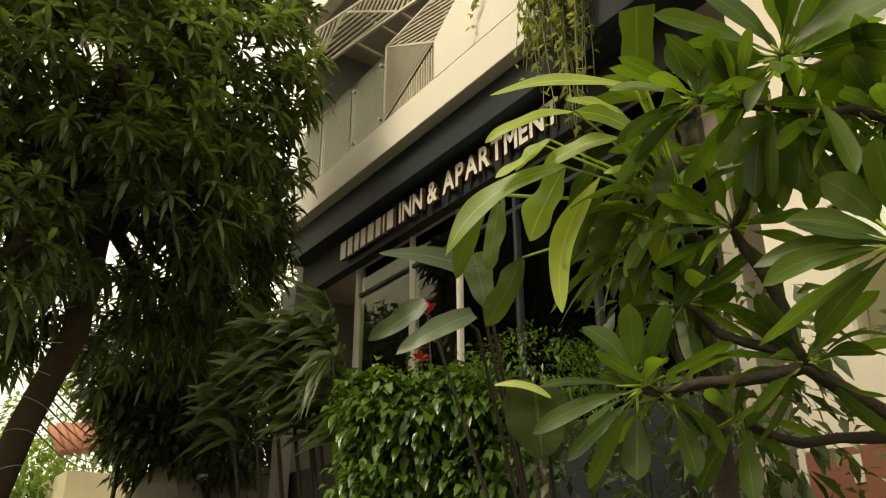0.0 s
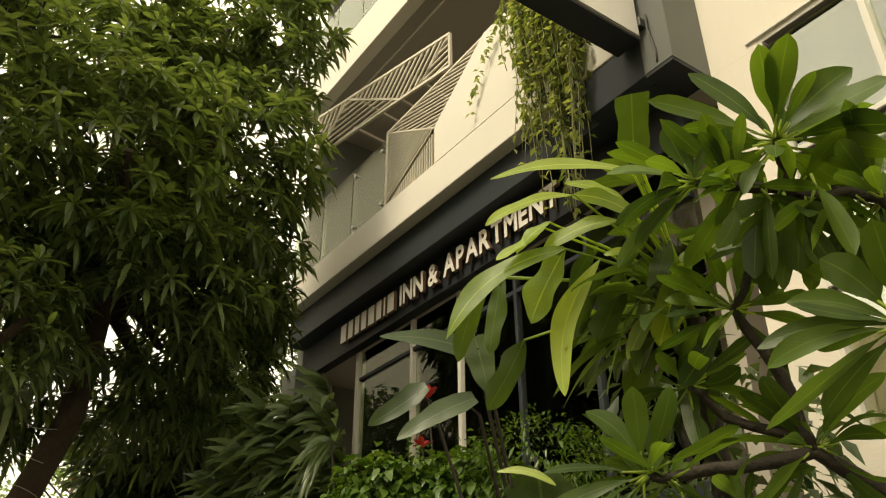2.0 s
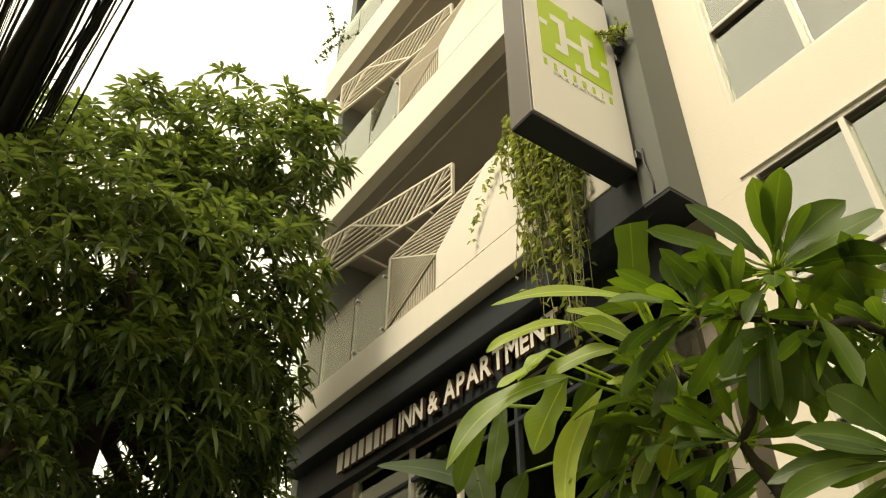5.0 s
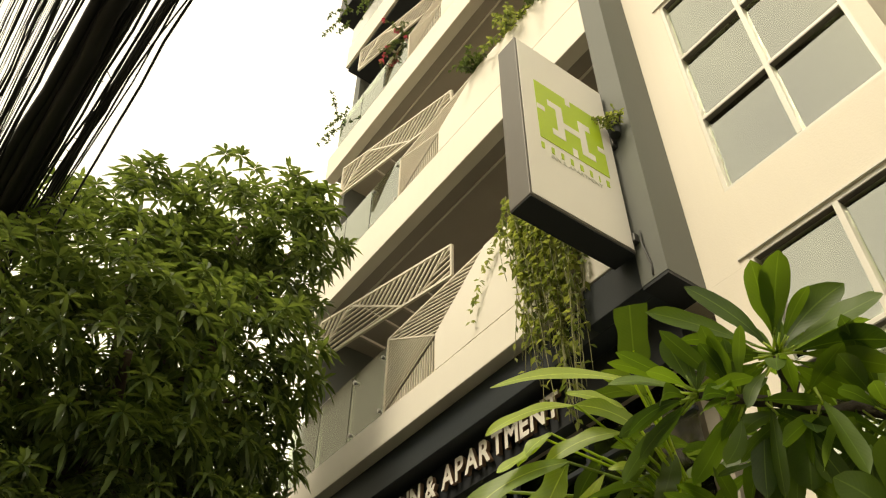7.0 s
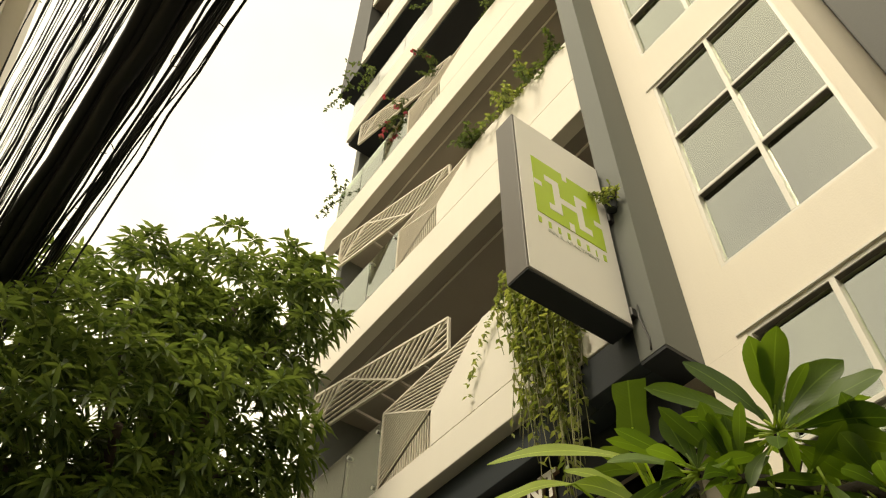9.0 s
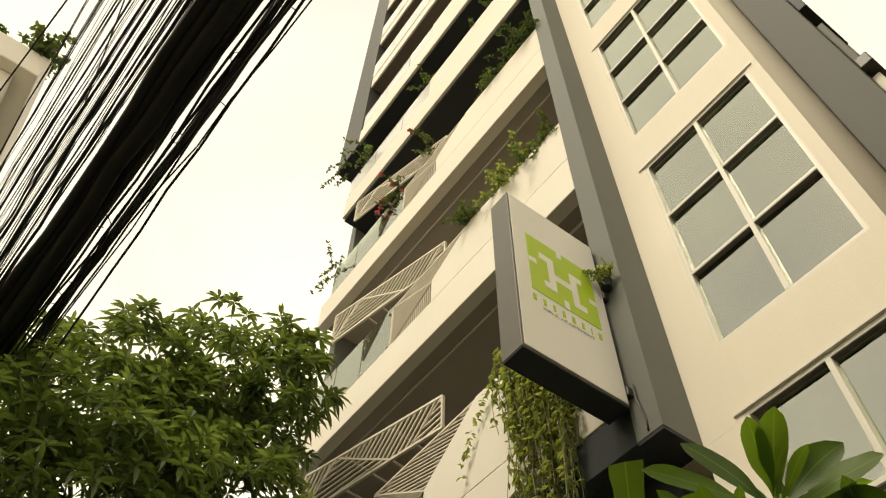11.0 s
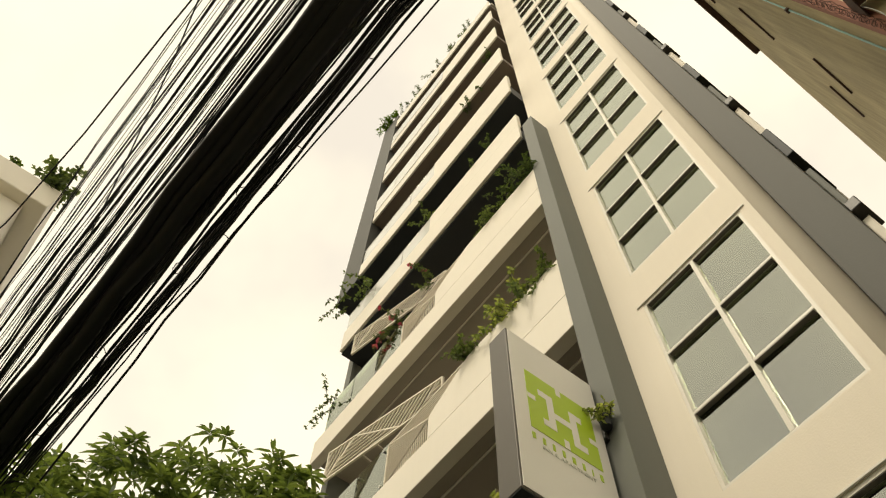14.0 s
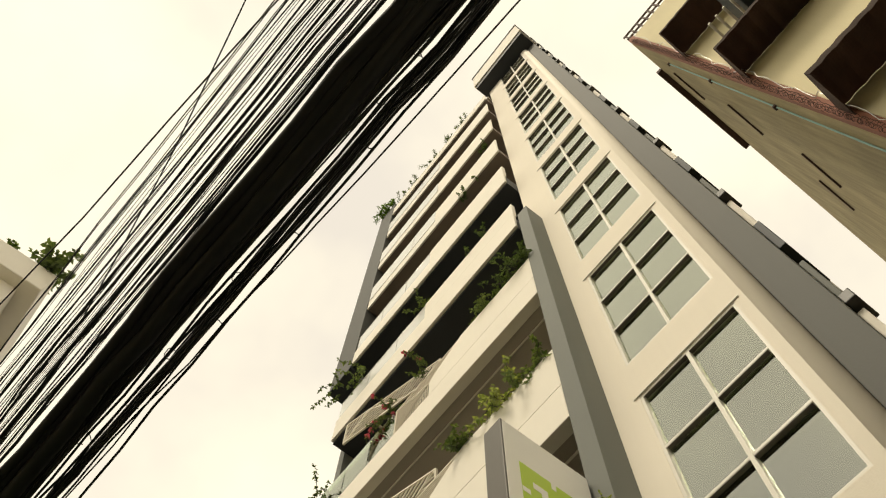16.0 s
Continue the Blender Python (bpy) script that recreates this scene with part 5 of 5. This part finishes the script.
bmesh.ops.create_cone(bm, cap_ends=True, segments=20, radius1=0.045, radius2=0.06, depth=0.12, matrix=Matrix.Translation((XB - 0.064, 2.43, U + 5.16)))
part("plant_pot", bm, BLACK, None, "small black plant pot fixed to the grey fin", category="pot")

# ---------------------------------------------------------------- old house: awnings, rails, pipes
def awning(z, y0, y1, out, drop):
    """A rusted corrugated sheet awning on the street front, with scalloped edge."""
    th = empty("awning", (3.40, y0, z), label="rusted corrugated sheet awning with a scalloped edge", category="awning", group="awnings")
    n = int((y1 - y0) / 0.03)
    bm = bmesh.new()
    rows = []
    for x, zz in ((3.398, z), (3.40 - out, z - drop), (3.385 - out, z - drop - 0.14)):
        rows.append([bm.verts.new((x, y0 + (y1 - y0) * i / n, zz + 0.025 * abs(math.sin(i * 0.5)))) for i in range(n + 1)])
    for a, b in zip(rows, rows[1:]):
        for i in range(n):
            bm.faces.new((a[i], a[i + 1], b[i + 1], b[i]))
    r = bmesh.ops.solidify(bm, geom=bm.faces[:], thickness=0.012)
    part("sheet", bm, RUST, th)
    part("side_sheet", prism([(3.398, z), (3.40 - out, z - drop), (3.40 - out, z - drop - 0.13), (3.398, z - 0.30)], axis="y", lo=y1 - 0.012, hi=y1), RUST, th)

for z, y0, y1 in ((U + 12.25, -4.2, -1.24), (U + 9.65, -2.5, -1.24), (U + 7.1, -4.0, -1.24), (U + 4.5, -4.0, -1.24)):
    awning(z, y0, y1, 0.55, 0.16)
rail = empty("roof_rail", (3.42, -4, ZR), label="dark iron railing along the roof edge", category="railing")
for i in range(26):
    y = -1.25 - 0.16 * i
    part("baluster", beam(bmesh.new(), (3.45, y, ZR - 0.1), (3.45, y, ZR + 0.75), 0.03), RUST, rail)
for z in (ZR - 0.06, ZR + 0.35, ZR + 0.75):
    part("rail", beam(bmesh.new(), (3.45, -1.2, z), (3.45, -5.4, z), 0.035), RUST, rail)
vent = empty("vent_hood", (3.4, -2.4, U + 9.9), label="grey-green metal box hung on the front wall", category="box")
part("body", block(2.8, 3.39, -2.9, -1.9, U + 9.9, U + 10.9, bevel=0.02), SLATE, vent)
for k in range(4):
    part("bar", beam(bmesh.new(), (3.39, -1.85 + 0.12 * k, U + 10.0), (2.75, -1.85 + 0.12 * k, U + 10.0), 0.03), ALU, vent)
pipe = empty("drain_pipe", (3.9, -1.15, 3.0), label="thin turquoise pipe fixed to the side wall", category="pipe")
PIPE = mat("turquoise_plastic", (0.20, 0.36, 0.33), 0.5, 0.1)
part("pipe", tube(bmesh.new(), [(3.72, -1.155, 2.5), (3.72, -1.155, ZR - 2.2)], 0.010, 8), PIPE, pipe)
for z in (ZR - 2.3, ZR - 4.6, ZR - 7.0):
    part("clip", block(3.69, 3.75, -1.168, -1.125, z, z + 0.05, bevel=0.004), RUST, pipe)
for k, (x, z) in enumerate(((4.1, ZR - 1.5), (4.5, ZR - 3.6), (5.2, ZR - 5.2), (6.3, ZR - 4.0))):
    part("wall_bar", beam(bmesh.new(), (x, -1.15, z), (x + 0.75, -1.15, z - 0.05), 0.028), RUST, None, "rusted iron bar bolted to the stained wall", category="bar")
wire = [(3.30 - 0.14 * noise.noise((i * 0.35, 1, 0)) - 0.08 * math.sin(i * 0.45), -1.27 - 0.08 * noise.noise((i * 0.5, 4, 0)), ZR - 0.6 - 0.14 * i) for i in range(75)]
part("loose_wire", tube(bmesh.new(), wire, 0.0045, 5), STEEL, None, "loose pale wire running down the house corner", category="cable")
for r, turns, lean in ((0.038, 130, 0.0), (0.030, 150, 0.03)):      # coiled wire down the corner
    pts = []
    for i in range(turns * 8):
        a, q = i * math.pi / 4, i / (turns * 8)
        rr = r * (1 + 0.9 * noise.noise((i * 0.13, lean, 2)))
        pts.append((3.37 + rr * math.cos(a) - lean, -1.22 + 0.7 * rr * math.sin(a) + lean, ZR - 0.5 - 11.0 * q + 0.02 * math.sin(a * 0.37)))
    part("barbed_wire", tube(bmesh.new(), pts, 0.003, 4), RUST, None, "rusty coiled barbed wire along the house corner", category="wire")

# white house: window, recess
part("window_frame", block(-7.6, -5.1, 10.77, 10.798, U + 13.1, U + 14.6, bevel=0.01), DARK, far)
part("window_pane", block(-7.5, -5.2, 10.755, 10.768, U + 13.2, U + 14.5, bevel=0), GLASS, far)
part("wall_panel", block(-8.5, -4.6, 10.70, 10.798, U + 8.0, U + 11.8, bevel=0.02), BACK, far)
part("string_course", block(-9, -3.3, 10.62, 10.798, U + 12.2, U + 12.6, bevel=0.02), WHITE, far)

# ---------------------------------------------------------------- low things along the street
shed = empty("far_house", (5.5, 26, 0), label="distant house with a red tile roof and terrace rail", category="house")
part("wall", block(4.6, 9, 25.5, 32, -0.02, 4.6, bevel=0.02), PALEWALL, shed)
roof = bmesh.new()
for i in range(18):
    x = 4.3 + 0.22 * i
    tube(roof, [(x, 25.1, 5.0 + 0.05 * i), (x, 27.5, 6.1 + 0.05 * i)], 0.12, 6)
part("roof", roof, mat("red_roof_tile", (0.36, 0.13, 0.07), 0.8, 0.2), shed, "red clay tile roof")
for i in range(14):
    part("baluster", beam(bmesh.new(), (4.5 + 0.2 * i, 25.0, 5.9), (4.5 + 0.2 * i, 25.0, 6.8), 0.07), BRICKRED, shed)
part("terrace_rail", beam(bmesh.new(), (4.4, 25.0, 6.85), (7.4, 25.0, 6.85), 0.12), BRICKRED, shed)

part("yard_wall", block(2.95, 3.75, 8.75, 8.95, -0.02, 2.82, bevel=0.02), BACK, None, "weathered brown yard wall beside the tower", category="wall")
bm = bmesh.new()
bmesh.ops.create_uvsphere(bm, u_segments=20, v_segments=12, radius=1, matrix=pose(2.62, 8.75, 2.25) @ Matrix.Diagonal((0.38, 0.25, 0.56, 1)))
for v in bm.verts:
    v.co += Vector((noise.noise(v.co * 3), noise.noise(v.co * 3 + Vector((5, 0, 0))), noise.noise(v.co * 3 + Vector((0, 7, 0))))) * 0.08
part("sheet_cover", bm, PAVE, None, "pale grey tarpaulin bundled beside the yard wall", category="tarpaulin")
part("tarpaulin_stand", block(2.45, 2.8, 8.62, 8.9, -0.02, 1.85, bevel=0.02), BACK, None, "plain brown stand under the tarpaulin", category="stand")
lampb = empty("wall_lamp", (2.95, 8.6, 2.7), label="small dark wall lamp with a white glass", category="lamp")
part("body", block(2.80, 2.94, 8.45, 8.74, 2.66, 2.74, bevel=0.01), DARK, lampb)
part("glass", block(2.83, 2.92, 8.48, 8.60, 2.60, 2.656, bevel=0.01), ALU, lampb, "white glass")
part("gate_post", block(3.06, 3.2, 7.05, 7.2, -0.02, 2.88, bevel=0.012), PAVE, None, "pale concrete gate post", category="post")
part("dark_gate", block(3.22, 3.34, 5.6, 7.2, -0.02, 2.55, bevel=0.012), BLACK, None, "dark solid gate panel beside the post", category="gate")

red = empty("red_board", (XW - 0.02, 2.0, U + 0.0), label="dark red board with a white edge on the wall", category="board")
part("panel", block(XW - 0.05, XW - 0.004, 0.9, 2.26, U - 0.4, U + 0.59, bevel=0.006), BRICKRED, red)
part("edging", block(XW - 0.056, XW - 0.004, 2.262, 2.30, U - 0.4, U + 0.61, bevel=0.004), ALU, red)
part("plate", block(XW - 0.058, XW - 0.052, 1.98, 2.03, U + 0.42, U + 0.55, bevel=0), ALU, red)
# lit tube inside the shop
tubelamp = empty("tube_light", (4.9, 4.3, U + 0.93), label="lit white fluorescent tube inside the shop", category="lamp")
GLOW = bpy.data.materials.new("fluorescent_glow")
GLOW.use_nodes = True
GLOW.node_tree.nodes["Principled BSDF"].inputs["Emission Color"].default_value = (1.0, 0.97, 0.88, 1)
GLOW.node_tree.nodes["Principled BSDF"].inputs["Emission Strength"].default_value = 2.0
part("tube", tube(bmesh.new(), [(4.9, 3.65, U + 0.90), (4.9, 4.95, U + 0.90)], 0.017, 10), GLOW, tubelamp, "glowing tube")
part("fitting", block(4.87, 4.93, 3.6, 5.0, U + 0.925, U + 0.97, bevel=0.006), ALU, tubelamp)
# red flowers
def red_flower(at, s):
    th = empty("red_flower", at, label="red waxy blossom among the leaves", category="flower", group="red blossoms")
    lv = Leaves()
    for k in range(7):
        lv.blade(at, unit(random.uniform(0, 360), random.uniform(20, 80)), s, s * 0.5, 0.1, 0.3, 0.5, 4)
    lv.build("petals", REDBRACT, th)
    part("stalk", tube(bmesh.new(), [(at[0] + 0.12, at[1] + 0.05, 0.13), Vector(at) + Vector((0.06, 0.02, -0.5)), at], 0.006, 5), STEM, th)
for at, s in (((2.96, 4.40, 3.34), 0.11), ((2.80, 2.48, 3.13), 0.09), ((2.98, 4.50, 3.02), 0.10), ((2.75, 2.40, 3.25), 0.08), ((2.6, 4.7, 2.85), 0.09)):
    red_flower(at, s)

# sagging house wires down the street
wires = empty("street_wires", (3.0, 14.0, 4.0), label="thin black house wires sagging along the street", category="cables")
for k in range(7):
    a, b = Vector((1.25 + 0.03 * k, 10.0, 3.30 + 0.09 * k)), Vector((5.6 + 0.15 * k, 24.0, 5.0 + 0.14 * k))
    part("wire", tube(bmesh.new(), [a.lerp(b, i / 10) - Vector((0, 0, 0.5 * math.sin(math.pi * i / 10))) for i in range(11)], 0.012, 5), CABLE, wires)
for k in range(6):
    a, b = Vector((2.3 + 0.05 * k, 7.6, 2.9 + 0.05 * k)), Vector((3.3, 7.3, 2.55 + 0.06 * k))
    part("wire", tube(bmesh.new(), [a.lerp(b, i / 8) - Vector((0, 0, 0.12 * math.sin(math.pi * i / 8 + 0.2 * k))) for i in range(9)], 0.006, 5), CABLE, wires)
